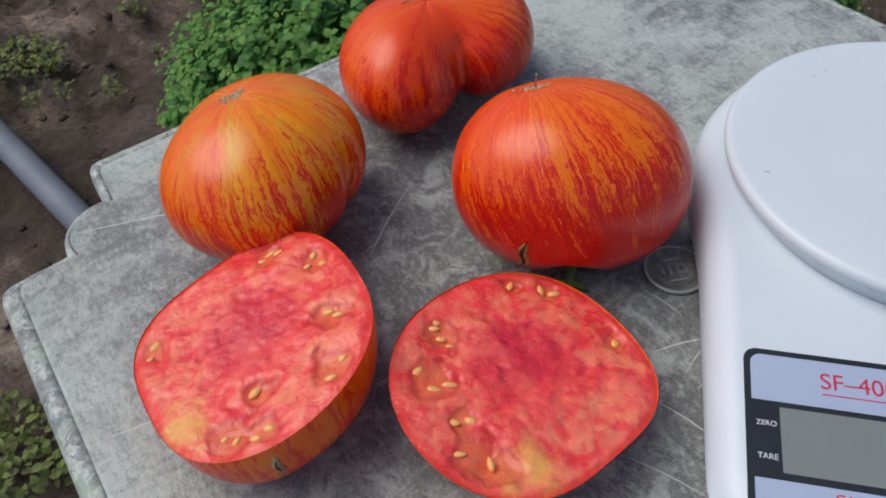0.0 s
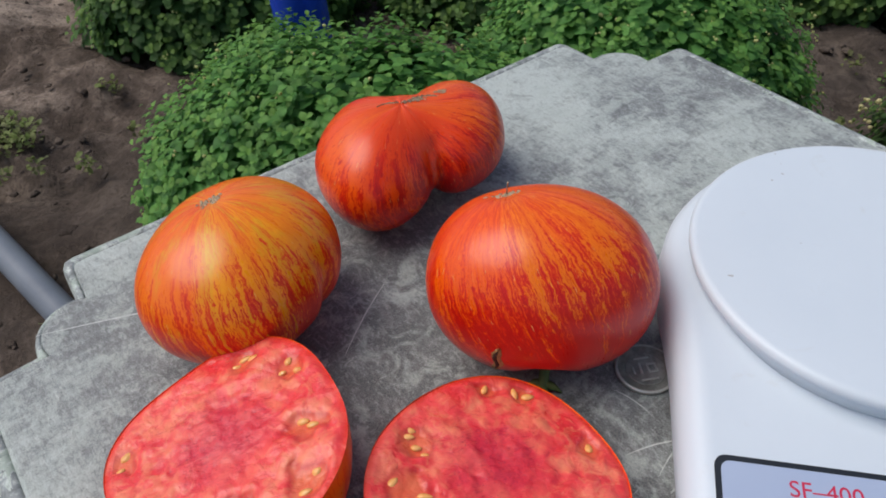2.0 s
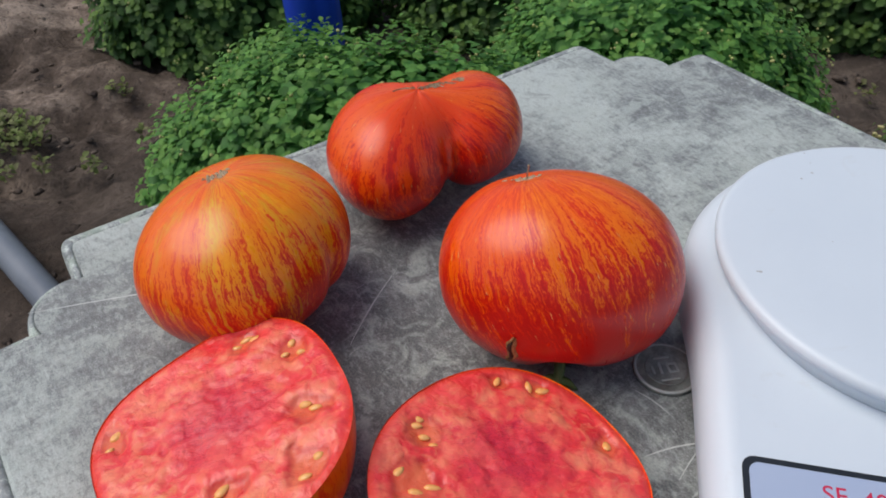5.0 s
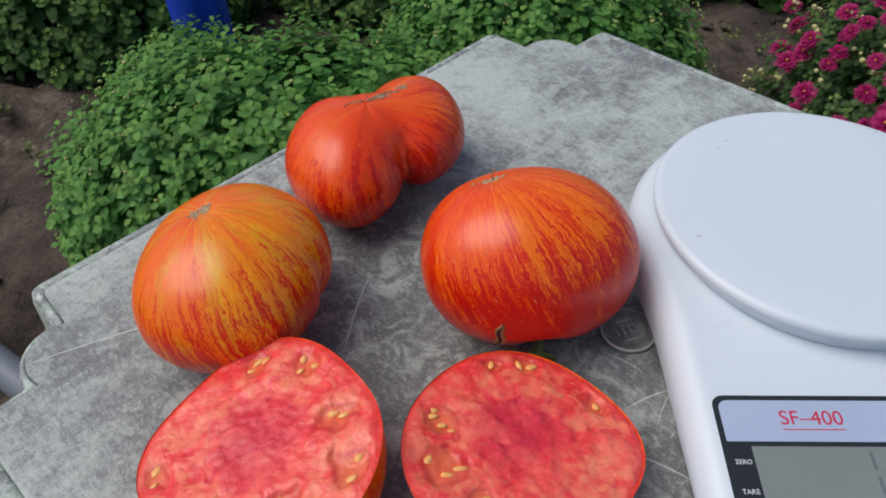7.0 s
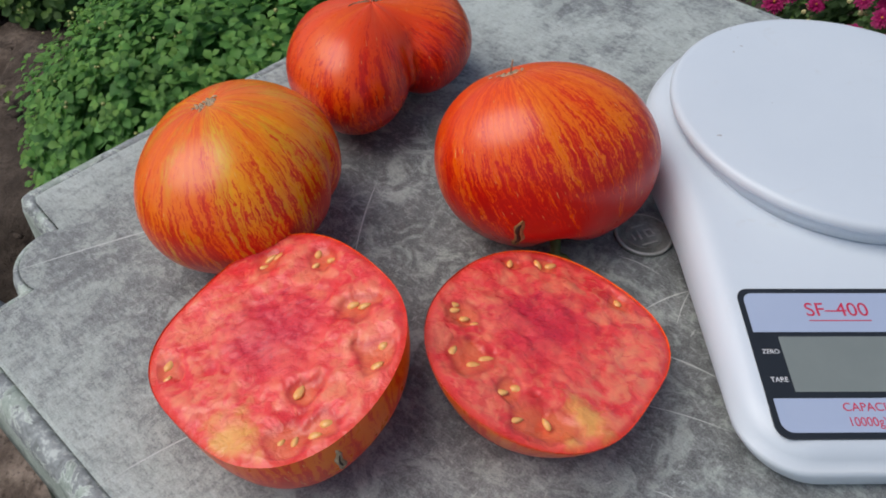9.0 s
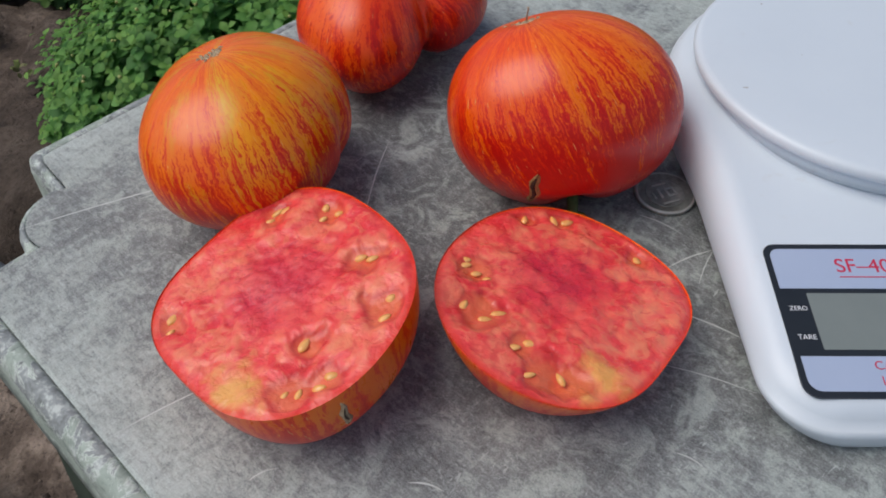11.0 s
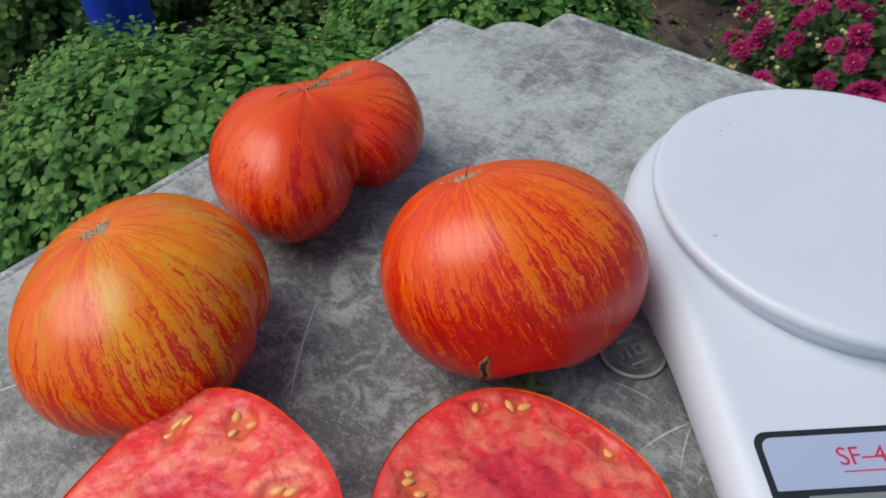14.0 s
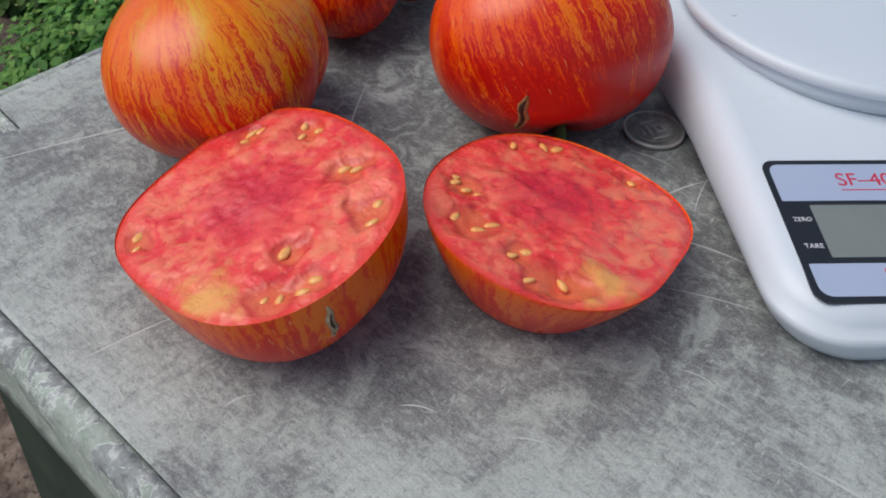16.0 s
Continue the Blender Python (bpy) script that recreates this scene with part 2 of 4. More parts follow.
def flesh_material(name, dark_at, yellow_at):
    """Cut face. 'cut' holds the place on the face (x, y in face widths) and the share of the way to the rim (z); 'ray' the way round; 'gel' the seed pockets."""
    m = Nodes(name, 0.30, spec=0.42)
    s = m.attribute("cut")
    rim = m.part_of(s, 2)
    s = m.attribute("cut", (1, 1, 0))
    big = m.noise(s, 2.2, 3, 0.5, 0.6)
    mid = m.noise(s, 5.0, 3, 0.5, 0.3)
    fine = m.noise(s, 26, 4, 0.6, 0.6)
    vein = m.noise(m.attribute("ray", (4.2, 4.2, 4.0)), 1.0, 3, 0.5, 0.5)
    turned = m.node("ShaderNodeMapping")
    turned.inputs["Rotation"].default_value = (0, 0, radians(-40))
    m.link(s, turned.inputs["Vector"])
    drawn = m.node("ShaderNodeMapping")
    drawn.inputs["Scale"].default_value = (6.5, 19, 0)
    m.link(turned.outputs["Vector"], drawn.inputs["Vector"])
    wrinkle = m.noise(drawn.outputs["Vector"], 1.0, 5, 0.62, 1.1)
    crack = m.noise(s, 13, 4, 0.6, 2.6)
    col = m.ramp(m.mix(0.45, big, mid), (0.36, (0.82, 0.040, 0.048)), (0.48, (0.90, 0.072, 0.074)), (0.60, (0.94, 0.130, 0.105)))
    # pale fibres run outwards in the outer wall
    outer = m.ramp(rim, (0.35, 0.0), (0.62, 1.0), (0.90, 1.0), (0.96, 0.2))
    col = m.mix(m.math("MULTIPLY", m.ramp(vein, (0.47, 0.0), (0.66, 0.70)), outer), col, (0.94, 0.27, 0.15))
    col = m.mix(m.math("MULTIPLY", m.ramp(mid, (0.54, 0.0), (0.70, 0.50)), outer), col, (0.95, 0.40, 0.20))

    blot = m.noise(s, 7.5, 4, 0.55, 1.3)
    col = m.mix(m.math("MULTIPLY", m.ramp(blot, (0.53, 0.0), (0.62, 0.55)), m.ramp(rim, (0.25, 0.25), (0.55, 1.0), (0.93, 0.8), (0.97, 0.0))), col, (0.95, 0.27, 0.14))
    col = m.mix(m.ramp(blot, (0.37, 0.5), (0.45, 0.0)), col, (0.74, 0.040, 0.050))

    def spot(centre, radius, soft):
        d = m.node("ShaderNodeVectorMath")
        d.operation = "DISTANCE"
        m.link(s, d.inputs[0])
        d.inputs[1].default_value = (*centre, 0)
        wob = m.math("ADD", d.outputs["Value"], m.math("MULTIPLY", m.math("SUBTRACT", mid, 0.5), 0.8))
        return m.ramp(wob, (radius, 1.0), (radius + soft, 0.0))

    core = spot(dark_at, 0.10, 0.42)
    col = m.mix(m.math("MULTIPLY", core, 0.60), col, (0.66, 0.030, 0.075))
    col = m.mix(m.math("MULTIPLY", spot(yellow_at, 0.06, 0.20), 0.75), col, (0.86, 0.47, 0.12))
    gel = m.part_of(m.attribute("gel"), 0)
    col = m.mix(m.ramp(gel, (0.15, 0.0), (0.45, 0.62), (0.9, 0.5)), col, (0.55, 0.034, 0.030))
    col = m.mix(m.ramp(gel, (0.50, 0.0), (0.95, 0.6)), col, (0.86, 0.19, 0.075))
    col = m.mix(m.ramp(fine, (0.62, 0.0), (0.72, 0.25)), col, (0.92, 0.30, 0.20))
    near = m.math("ADD", spot(dark_at, 0.22, 0.50), 0.06)
    col = m.mix(m.math("MULTIPLY", m.ramp(wrinkle, (0.35, 0.65), (0.40, 0.0)), near), col, (0.56, 0.018, 0.048))
    col = m.mix(m.math("MULTIPLY", m.ramp(crack, (0.47, 0.0), (0.49, 0.95), (0.505, 0.95), (0.525, 0.0)), m.math("MULTIPLY", core, m.ramp(fine, (0.40, 0.0), (0.55, 0.9)))), col, (0.40, 0.010, 0.045))
    col = m.mix(m.ramp(rim, (0.94, 0.0), (0.985, 0.65)), col, (0.76, 0.050, 0.020))
    m.colour(col)
    m.b.inputs["Subsurface Weight"].default_value = 0.10
    m.b.inputs["Subsurface Radius"].default_value = (1.0, 0.3, 0.2)
    m.b.inputs["Subsurface Scale"].default_value = 0.003
    m.rough(m.ramp(mid, (0.3, 0.20), (0.7, 0.36)))
    lump = m.noise(s, 12, 2, 0.4, 0.5)
    folds = m.mix(m.math("ADD", m.math("MULTIPLY", core, 0.55), 0.05), m.mix(0.5, lump, mid), wrinkle)
    m.bump(m.mix(0.05, m.mix(0.25, folds, blot), fine), 0.65, 0.0028)
    return m.mat


def plain(name, c1, c2, scale, rough, metal=0.0, bump=0.0, distance=0.001, spec=0.5):
    m = Nodes(name, rough, metal, spec)
    n = m.noise(m.coords(), scale, 5, 0.6)
    m.colour(m.ramp(n, (0.3, c1), (0.7, c2)))
    if bump:
        m.bump(n, bump, distance)
    return m.mat


def leaf_material(name, dark, light):
    m = Nodes(name, 0.5, spec=0.22)
    g = m.node("ShaderNodeNewGeometry").outputs["Random Per Island"]
    tone = m.attribute("tone")
    c = m.ramp(g, (0.0, dark), (0.65, tuple((a + b) / 2 for a, b in zip(dark, light))), (1.0, light))
    c = m.mix(m.part_of(tone, 0), c, (0.30, 0.48, 0.085))
    m.colour(c)
    glow = m.node("ShaderNodeBsdfTranslucent")
    m.link(c, glow.inputs["Color"])
    both = m.node("ShaderNodeMixShader", Fac=0.35)
    m.link(m.b.outputs[0], both.inputs[1])
    m.link(glow.outputs[0], both.inputs[2])
    m.link(both.outputs[0], m.t.nodes["Material Output"].inputs["Surface"])
    return m.mat


def soil_material():
    m = Nodes("soil", 0.92, spec=0.2)
    v = m.coords()
    big = m.noise(v, 3.5, 5, 0.6, 0.4)
    mid = m.noise(v, 22, 6, 0.7)
    fine = m.noise(v, 120, 5, 0.7)
    c = m.ramp(m.mix(0.5, big, mid), (0.40, (0.070, 0.052, 0.040)), (0.50, (0.165, 0.126, 0.100)), (0.61, (0.40, 0.318, 0.255)))
    c = m.mix(m.ramp(fine, (0.34, 0.8), (0.48, 0.0)), c, (0.050, 0.037, 0.030))
    # darker soil round two places, fading outwards
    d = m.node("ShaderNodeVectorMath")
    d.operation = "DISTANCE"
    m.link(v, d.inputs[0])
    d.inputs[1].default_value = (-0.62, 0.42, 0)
    dark_patch = m.ramp(m.math("ADD", d.outputs["Value"], m.math("MULTIPLY", m.math("SUBTRACT", big, 0.5), 0.5)), (0.20, 0.8), (0.46, 0.0))
    c = m.mix(dark_patch, c, m.mix(mid, (0.030, 0.023, 0.019), (0.080, 0.061, 0.049)))
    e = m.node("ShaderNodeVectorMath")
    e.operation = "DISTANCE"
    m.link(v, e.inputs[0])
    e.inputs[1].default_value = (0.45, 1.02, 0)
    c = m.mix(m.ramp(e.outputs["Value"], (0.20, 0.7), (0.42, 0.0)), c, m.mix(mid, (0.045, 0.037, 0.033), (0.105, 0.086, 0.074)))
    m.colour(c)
    m.bump(m.mix(0.5, mid, fine), 1.0, 0.012)
    return m.mat


def white_material():
    m = Nodes("white_plastic", 0.34)
    v = m.coords()
    soft = m.noise(v, 14, 4, 0.6)
    base = m.ramp(soft, (0.3, (0.655, 0.722, 0.785)), (0.7, (0.685, 0.752, 0.810)))
    base = m.mix(m.ramp(m.noise(v, 210, 1, 0.4), (0.80, 0.0), (0.825, 0.6)), base, (0.30, 0.27, 0.24))
    base = m.mix(m.ramp(m.noise(v, 34, 6, 0.75, 1.0), (0.60, 0.0), (0.74, 0.22)), base, (0.52, 0.48, 0.42))
    m.colour(base)
    m.rough(m.ramp(soft, (0.3, 0.30), (0.7, 0.42)))
    m.bump(m.noise(v, 900, 2), 0.05, 0.0003)
    return m.mat


TABLE_TOP = table_material()
TABLE_RIM = rim_material()
TABLE_LEG = leg_material()
SCRATCH = plain("scratch", (0.50, 0.53, 0.51), (0.66, 0.69, 0.67), 200, 0.6)
SKIN_1 = tomato_material("orange_skin", (0.92, 0.175, 0.002), (0.95, 0.350, 0.005), (0.76, 0.035, 0.002), (0.62, 0.012, 0.002), (0.80, 0.060, 0.008), 0.044, 0.6, (22, 4.8), 0.50)
SKIN_2 = tomato_material("red_orange_skin", (0.92, 0.115, 0.002), (0.94, 0.200, 0.004), (0.72, 0.014, 0.002), (0.58, 0.006, 0.003), (0.74, 0.026, 0.006), 0.080, 0.0, (23, 4.8), 0.50)
SKIN_3 = tomato_material("red_skin", (0.85, 0.058, 0.003), (0.90, 0.140, 0.005), (0.64, 0.010, 0.003), (0.48, 0.004, 0.003), (0.80, 0.070, 0.015), 0.070, 0.0, (24, 5.5), 0.48)
SKIN_4 = tomato_material("half_skin", (0.96, 0.125, 0.002), (0.96, 0.190, 0.003), (0.86, 0.036, 0.002), (0.76, 0.014, 0.002), (0.74, 0.05, 0.02), 0.030, 0.0, (13, 4.0), 0.40)
FLESH_1 = flesh_material("flesh_one", (-0.12, 0.10), (-0.16, -0.82))
FLESH_2 = flesh_material("flesh_two", (-0.08, 0.20), (0.17, -0.83))
SEED = plain("seed", (0.88, 0.36, 0.08), (0.94, 0.58, 0.22), 300, 0.20)
CORK = plain("cork_scar", (0.26, 0.185, 0.11), (0.60, 0.46, 0.30), 500, 0.85, bump=0.5)
SPLIT = plain("split_scar", (0.26, 0.12, 0.035), (0.52, 0.33, 0.13), 500, 0.8, bump=0.5)
DARK_SLIT = plain("dark_slit", (0.03, 0.012, 0.006), (0.06, 0.025, 0.012), 300, 0.8)
STALK = plain("stalk", (0.060, 0.105, 0.022), (0.150, 0.205, 0.055), 200, 0.6, bump=0.4)
WHITE = white_material()
DARK_INK = plain("dark_frame", (0.014, 0.018, 0.024), (0.022, 0.027, 0.034), 40, 0.4)
PANEL = plain("label_grey_blue", (0.40, 0.475, 0.64), (0.44, 0.515, 0.67), 18, 0.35)
LCD = plain("display", (0.205, 0.235, 0.225), (0.235, 0.265, 0.25), 30, 0.2)
LCD_INK = plain("display_digit", (0.13, 0.155, 0.16), (0.15, 0.175, 0.18), 30, 0.3)
RED_INK = plain("red_ink", (0.58, 0.015, 0.06), (0.62, 0.02, 0.075), 60, 0.45)
WHITE_INK = plain("white_ink", (0.78, 0.79, 0.80), (0.82, 0.82, 0.83), 60, 0.45)
COIN_RING = plain("coin_ring", (0.17, 0.175, 0.155), (0.36, 0.37, 0.33), 260, 0.5, 0.25, 0.2, 0.0003)
COIN_RELIEF = plain("coin_relief", (0.46, 0.47, 0.44), (0.62, 0.63, 0.59), 220, 0.45, 0.2, 0.2, 0.0003)
COIN_CORE = plain("coin_core", (0.20, 0.21, 0.19), (0.40, 0.41, 0.38), 260, 0.5, 0.25, 0.2, 0.0003)
SOIL = soil_material()
LEAF_FLOWER = leaf_material("leaf_flower", (0.050, 0.110, 0.032), (0.120, 0.215, 0.075))
LEAF = leaf_material("leaf", (0.046, 0.158, 0.032), (0.172, 0.410, 0.104))
# leaf colour taken down for the back bushes, their shade painted in
LEAF_SHADED = leaf_material("leaf_shaded", (0.040, 0.104, 0.025), (0.105, 0.215, 0.060))
WEED = leaf_material("weed", (0.12, 0.125, 0.055), (0.25, 0.245, 0.12))
BUD = plain("bud", (0.30, 0.34, 0.09), (0.46, 0.45, 0.16), 80, 0.5)
CREAM = plain("cream_bud", (0.55, 0.50, 0.22), (0.66, 0.60, 0.30), 80, 0.5)
TWIG = plain("stem_green", (0.05, 0.07, 0.02), (0.09, 0.10, 0.035), 60, 0.7)
PETAL = leaf_material("petal", (0.34, 0.008, 0.105), (0.60, 0.040, 0.22))
HEART = plain("flower_heart", (0.55, 0.20, 0.02), (0.66, 0.34, 0.04), 200, 0.7)
PIPE = plain("grey_pipe", (0.125, 0.145, 0.178), (0.185, 0.208, 0.242), 12, 0.42, bump=0.05)
BLUE = plain("blue_plastic", (0.008, 0.045, 0.46), (0.012, 0.062, 0.56), 9, 0.38, bump=0.03)


# ---- builders ----
from mathutils.bvhtree import BVHTree

def mesh_from(name, verts, faces, smooth=True):
    me = bpy.data.meshes.new(name)
    me.from_pydata([tuple(v) for v in verts], [], faces)
    me.update()
    if smooth:
        me.polygons.foreach_set("use_smooth", [True] * len(me.polygons))
    return me


def part(name, data, material, parent=None, label="", place=None):
    """Links a mesh (or a bmesh) as one object, under a thing if parent is given."""
    if isinstance(data, bmesh.types.BMesh):
        me = bpy.data.meshes.new(name)
        data.to_mesh(me)
        data.free()
        data = me
    ob = new(name, data)
    if not data.materials:
        data.materials.append(material)
    if parent:
        ob.parent = parent
    if place is not None:
        ob.matrix_basis = place
    return tagged(ob, label)


def thing(name, label, category, place=None, group="", kind=""):
    ob = new(name)
    ob.empty_display_size = 0.02
    if place is not None:
        ob.matrix_basis = place
    return tagged(ob, label, category, group, kind)


def set_vectors(me, name, values):
    a = me.attributes.new(name, "FLOAT_VECTOR", "POINT")
    a.data.foreach_set("vector", np.asarray(values, dtype=np.float32).ravel())


def rings(name, loops, close_top=True, close_bottom=True, smooth=True):
    """A skin over closed loops of equal length."""
    n = len(loops[0])
    verts = [p for lp in loops for p in lp]
    faces = [(i * n + j, i * n + (j + 1) % n, (i + 1) * n + (j + 1) % n, (i + 1) * n + j) for i in range(len(loops) - 1) for j in range(n)]
    if close_bottom:
        faces.append(tuple(reversed(range(n))))
    if close_top:
        faces.append(tuple(range((len(loops) - 1) * n, len(loops) * n)))
    return mesh_from(name, verts, faces, smooth)


def tube(name, points, radii, sides=8):
    pts = [Vector(p) for p in points]
    loops = []
    for i, p in enumerate(pts):
        d = (pts[min(i + 1, len(pts) - 1)] - pts[max(i - 1, 0)]).normalized()
        a = d.orthogonal().normalized()
        b = d.cross(a)
        loops.append([p + (a * math.cos(k * math.tau / sides) + b * math.sin(k * math.tau / sides)) * radii[i] for k in range(sides)])
    return rings(name, loops)


def rounded_box(name, sx, sy, sz, r):
    bm = bmesh.new()
    bmesh.ops.create_cube(bm, size=1.0, matrix=Matrix.Diagonal((sx, sy, sz, 1)))
    bmesh.ops.bevel(bm, geom=list(bm.edges), offset=r, segments=2, affect="EDGES", profile=0.5)
    me = bpy.data.meshes.new(name)
    bm.to_mesh(me)
    bm.free()
    me.polygons.foreach_set("use_smooth", [True] * len(me.polygons))
    return me


T = 0.45

# ---- ground ----
def ground():
    def axis():
        near = np.arange(-1.6, 2.2, 0.018)
        far = np.array([0.1, 0.3, 0.8, 2, 5, 12, 30, 80])
        return np.concatenate([near[0] - far[::-1], near, near[-1] + far])
    xs, ys = axis(), axis()
    verts = []
    for y in ys:
        for x in xs:
            p = Vector((x, y, 0))
            h = 0.022 * noise.noise(p * 2.2) + 0.034 * noise.noise(p * 6) + 0.018 * noise.noise(p * 17) + 0.008 * noise.noise(p * 37)
            h -= 0.09 * max(0.0, noise.noise(p * 8.5 + Vector((3.1, 0.4, 0))) - 0.22)
            h += 0.030 * max(0.0, noise.noise(p * 13 + Vector((7.7, 2.2, 0))) - 0.15)
            h -= 0.035 * math.exp(-((x + 0.86) ** 2 + (y - 0.66) ** 2) / 0.004)
            h -= 0.030 * math.exp(-((x + 0.80) ** 2 + (y - 0.86) ** 2) / 0.003)
            verts.append((x, y, h - 0.012))
    n = len(xs)
    faces = [(j * n + i, j * n + i + 1, (j + 1) * n + i + 1, (j + 1) * n + i) for j in range(len(ys) - 1) for i in range(n - 1)]
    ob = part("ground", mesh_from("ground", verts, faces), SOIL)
    tagged(ob, "loose dark brown garden soil with small clods", "soil", kind="structure")


ground()


def clods():
    """Loose lumps of earth on the bare soil."""
    rnd = random.Random(77)
    bm = bmesh.new()
    bmesh.ops.create_icosphere(bm, subdivisions=1, radius=1)
    tv = np.array([v.co[:] for v in bm.verts])
    tf = [[v.index for v in f.verts] for f in bm.faces]
    bm.free()
    verts, faces = [], []
    for k in range(1500):
        if k % 3:
            x, y = rnd.uniform(-1.35, -0.35), rnd.uniform(-0.1, 1.3)
        else:
            x, y = rnd.uniform(0.30, 0.75), rnd.uniform(0.85, 1.6)
        r = 0.0016 + 0.009 * rnd.random() ** 5
        squash = np.array((rnd.uniform(0.7, 1.4), rnd.uniform(0.7, 1.3), rnd.uniform(0.3, 0.6))) * r
        jitter = 1 + 0.25 * np.array([rnd.uniform(-1, 1) for _ in range(len(tv))])[:, None]
        b = len(verts)
        verts += (tv * jitter * squash + np.array((x, y, -0.006))).tolist()
        faces += [[q + b for q in f] for f in tf]
    tagged(part("soil_clods", mesh_from("soil_clods", verts, faces), SOIL), "small loose clods of brown earth", "soil", kind="stuff")


clods()

# ---- table ----
U_AX, V_AX = Vector((0.616, 0.787, 0)), Vector((0.787, -0.616, 0))
TABLE_PLACE = Matrix(((V_AX.x, U_AX.x, 0, 0), (V_AX.y, U_AX.y, 0, 0), (0, 0, 1, 0), (0, 0, 0, 1)))
V0, V1, U0, U1 = -0.1270, 0.3640, -0.2060, 0.2825


def table_outline(inset):
    """Square with scalloped corners, counter-clockwise, in the table's own x and y, set in by some metres."""
    wall, mid, r = 0.5 * inset, 0.0580, 0.0245 - 0.45 * inset
    dx = 0.0600 + wall - mid
    dy = math.sqrt(r * r - dx * dx)
    my = mid - dy
    step = [Vector((0.0672 + wall, inset)), Vector((0.0632 + wall, inset + 0.0012)), Vector((0.0616 + wall, inset + 0.0048)), Vector((0.0608 + wall, (inset + my) / 2)), Vector((0.0601 + wall, my - 0.002))]
    start, end = math.atan2(-dy, dx), math.atan2(dx, -dy)
    if end > start:
        end -= math.tau
    arc = [Vector((mid + r * math.cos(start + (end - start) * k / 14), mid + r * math.sin(start + (end - start) * k / 14))) for k in range(15)]
    side = [*step, *arc, *[Vector((p.y, p.x)) for p in reversed(step)]]
    cx, cy = (V0 + V1) / 2, (U0 + U1) / 2
    hx, hy = (V1 - V0) / 2, (U1 - U0) / 2
    loop = []
    for sx, sy in ((1, -1), (1, 1), (-1, 1), (-1, -1)):
        cs = [Vector((cx + sx * (hx - p.x), cy + sy * (hy - p.y))) for p in side]
        if (cs[0] - Vector((cx, cy))).cross(cs[-1] - Vector((cx, cy))) < 0:
            cs = cs[::-1]
        if loop:
            gap = cs[0] - loop[-1]
            loop += [loop[-1] + gap * (k / 8) for k in range(1, 8)]
        loop += cs
    gap = loop[0] - loop[-1]
    loop += [loop[-1] + gap * (k / 8) for k in range(1, 8)]
    return loop


def table():
    t = thing("plastic_table", "weathered grey-green plastic garden table with scalloped corners", "table", TABLE_PLACE)
    def lp(inset, z):
        return [Vector((p.x, p.y, z)) for p in table_outline(inset)]
    inner = [lp(0.0105, T - 0.004), lp(0.0098, T - 0.0008), lp(0.0112, T)]
    top = rings("tabletop", inner, True, False, False)
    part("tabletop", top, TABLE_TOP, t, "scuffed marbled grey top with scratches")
    rim = [lp(0.0100, T - 0.0035), lp(0.0088, T - 0.0014), lp(0.0060, T - 0.0010), lp(0.0030, T - 0.0022), lp(0.0008, T - 0.005), lp(-0.0006, T - 0.010), lp(-0.0020, T - 0.030),
           lp(-0.0035, T - 0.034), lp(-0.0010, T - 0.0345), lp(0.003, T - 0.030), lp(0.004, T - 0.008)]
    part("rim", rings("rim", rim, False, False), TABLE_RIM, t, "rounded pale green rim")
    under = [lp(0.004, T - 0.012), lp(0.0041, T - 0.008)]
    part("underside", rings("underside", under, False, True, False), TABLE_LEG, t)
    # four flaring legs, each a folded plate
    for cx, sx in ((V0, 1), (V1, -1)):
        for cy, sy in ((U0, 1), (U1, -1)):
            verts, faces = [], []
            steps = 10
            for k in range(steps + 1):
                s = k / steps
                z = (T - 0.012) * (1 - s)
                wide = 0.085 * (1 - s) ** 1.4 + 0.045
                flare = 0.004 - 0.055 * s
                a0 = 0.094 - 0.035 * s
                for off in (0.0, 0.004):
                    verts += [(cx + sx * (a0 + wide), cy + sy * (flare + off), z), (cx + sx * (a0 + 0.012), cy + sy * (flare + off), z), (cx + sx * a0, cy + sy * (flare + off + 0.006), z),
                              (cx + sx * (flare + off + 0.006), cy + sy * a0, z), (cx + sx * (flare + off), cy + sy * (a0 + 0.012), z), (cx + sx * (flare + off), cy + sy * (a0 + wide), z)]
            for k in range(steps):
                b, c = k * 12, (k + 1) * 12
                for j in range(5):
                    faces.append((b + j, b + j + 1, c + j + 1, c + j))
                    faces.append((b + 6 + j + 1, b + 6 + j, c + 6 + j, c + 6 + j + 1))
                faces.append((b, c, c + 6, b + 6))
                faces.append((b + 5, b + 11, c + 11, c + 5))
            e = steps * 12
            for j in range(5):
                faces.append((e + j, e + j + 1, e + 6 + j + 1, e + 6 + j))
                faces.append((j + 1, j, 6 + j, 6 + j + 1))
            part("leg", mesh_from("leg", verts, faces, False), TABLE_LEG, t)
    return t


garden_table = table()


def scratch(p, q, width):
    """A pale scratch on the top, from p to q in world x and y."""
    inv = TABLE_PLACE.inverted()
    a, b = inv @ Vector((*p, 0)), inv @ Vector((*q, 0))
    d = (b - a).normalized()
    nrm = Vector((-d.y, d.x, 0))
    verts, steps = [], 6
    for k in range(steps + 1):
        s = k / steps
        w = width * (0.25 + math.sin(math.pi * min(0.97, s + 0.02))) * 0.5
        mid = a.lerp(b, s) + nrm * 0.0012 * math.sin(s * 3.0)
        verts += [mid - nrm * w, mid + nrm * w]
    verts = [Vector((v.x, v.y, T + 0.00012)) for v in verts]
    faces = [(2 * k, 2 * k + 2, 2 * k + 3, 2 * k + 1) for k in range(steps)]
    part("scratch", mesh_from("scratch", verts, faces), SCRATCH, garden_table)


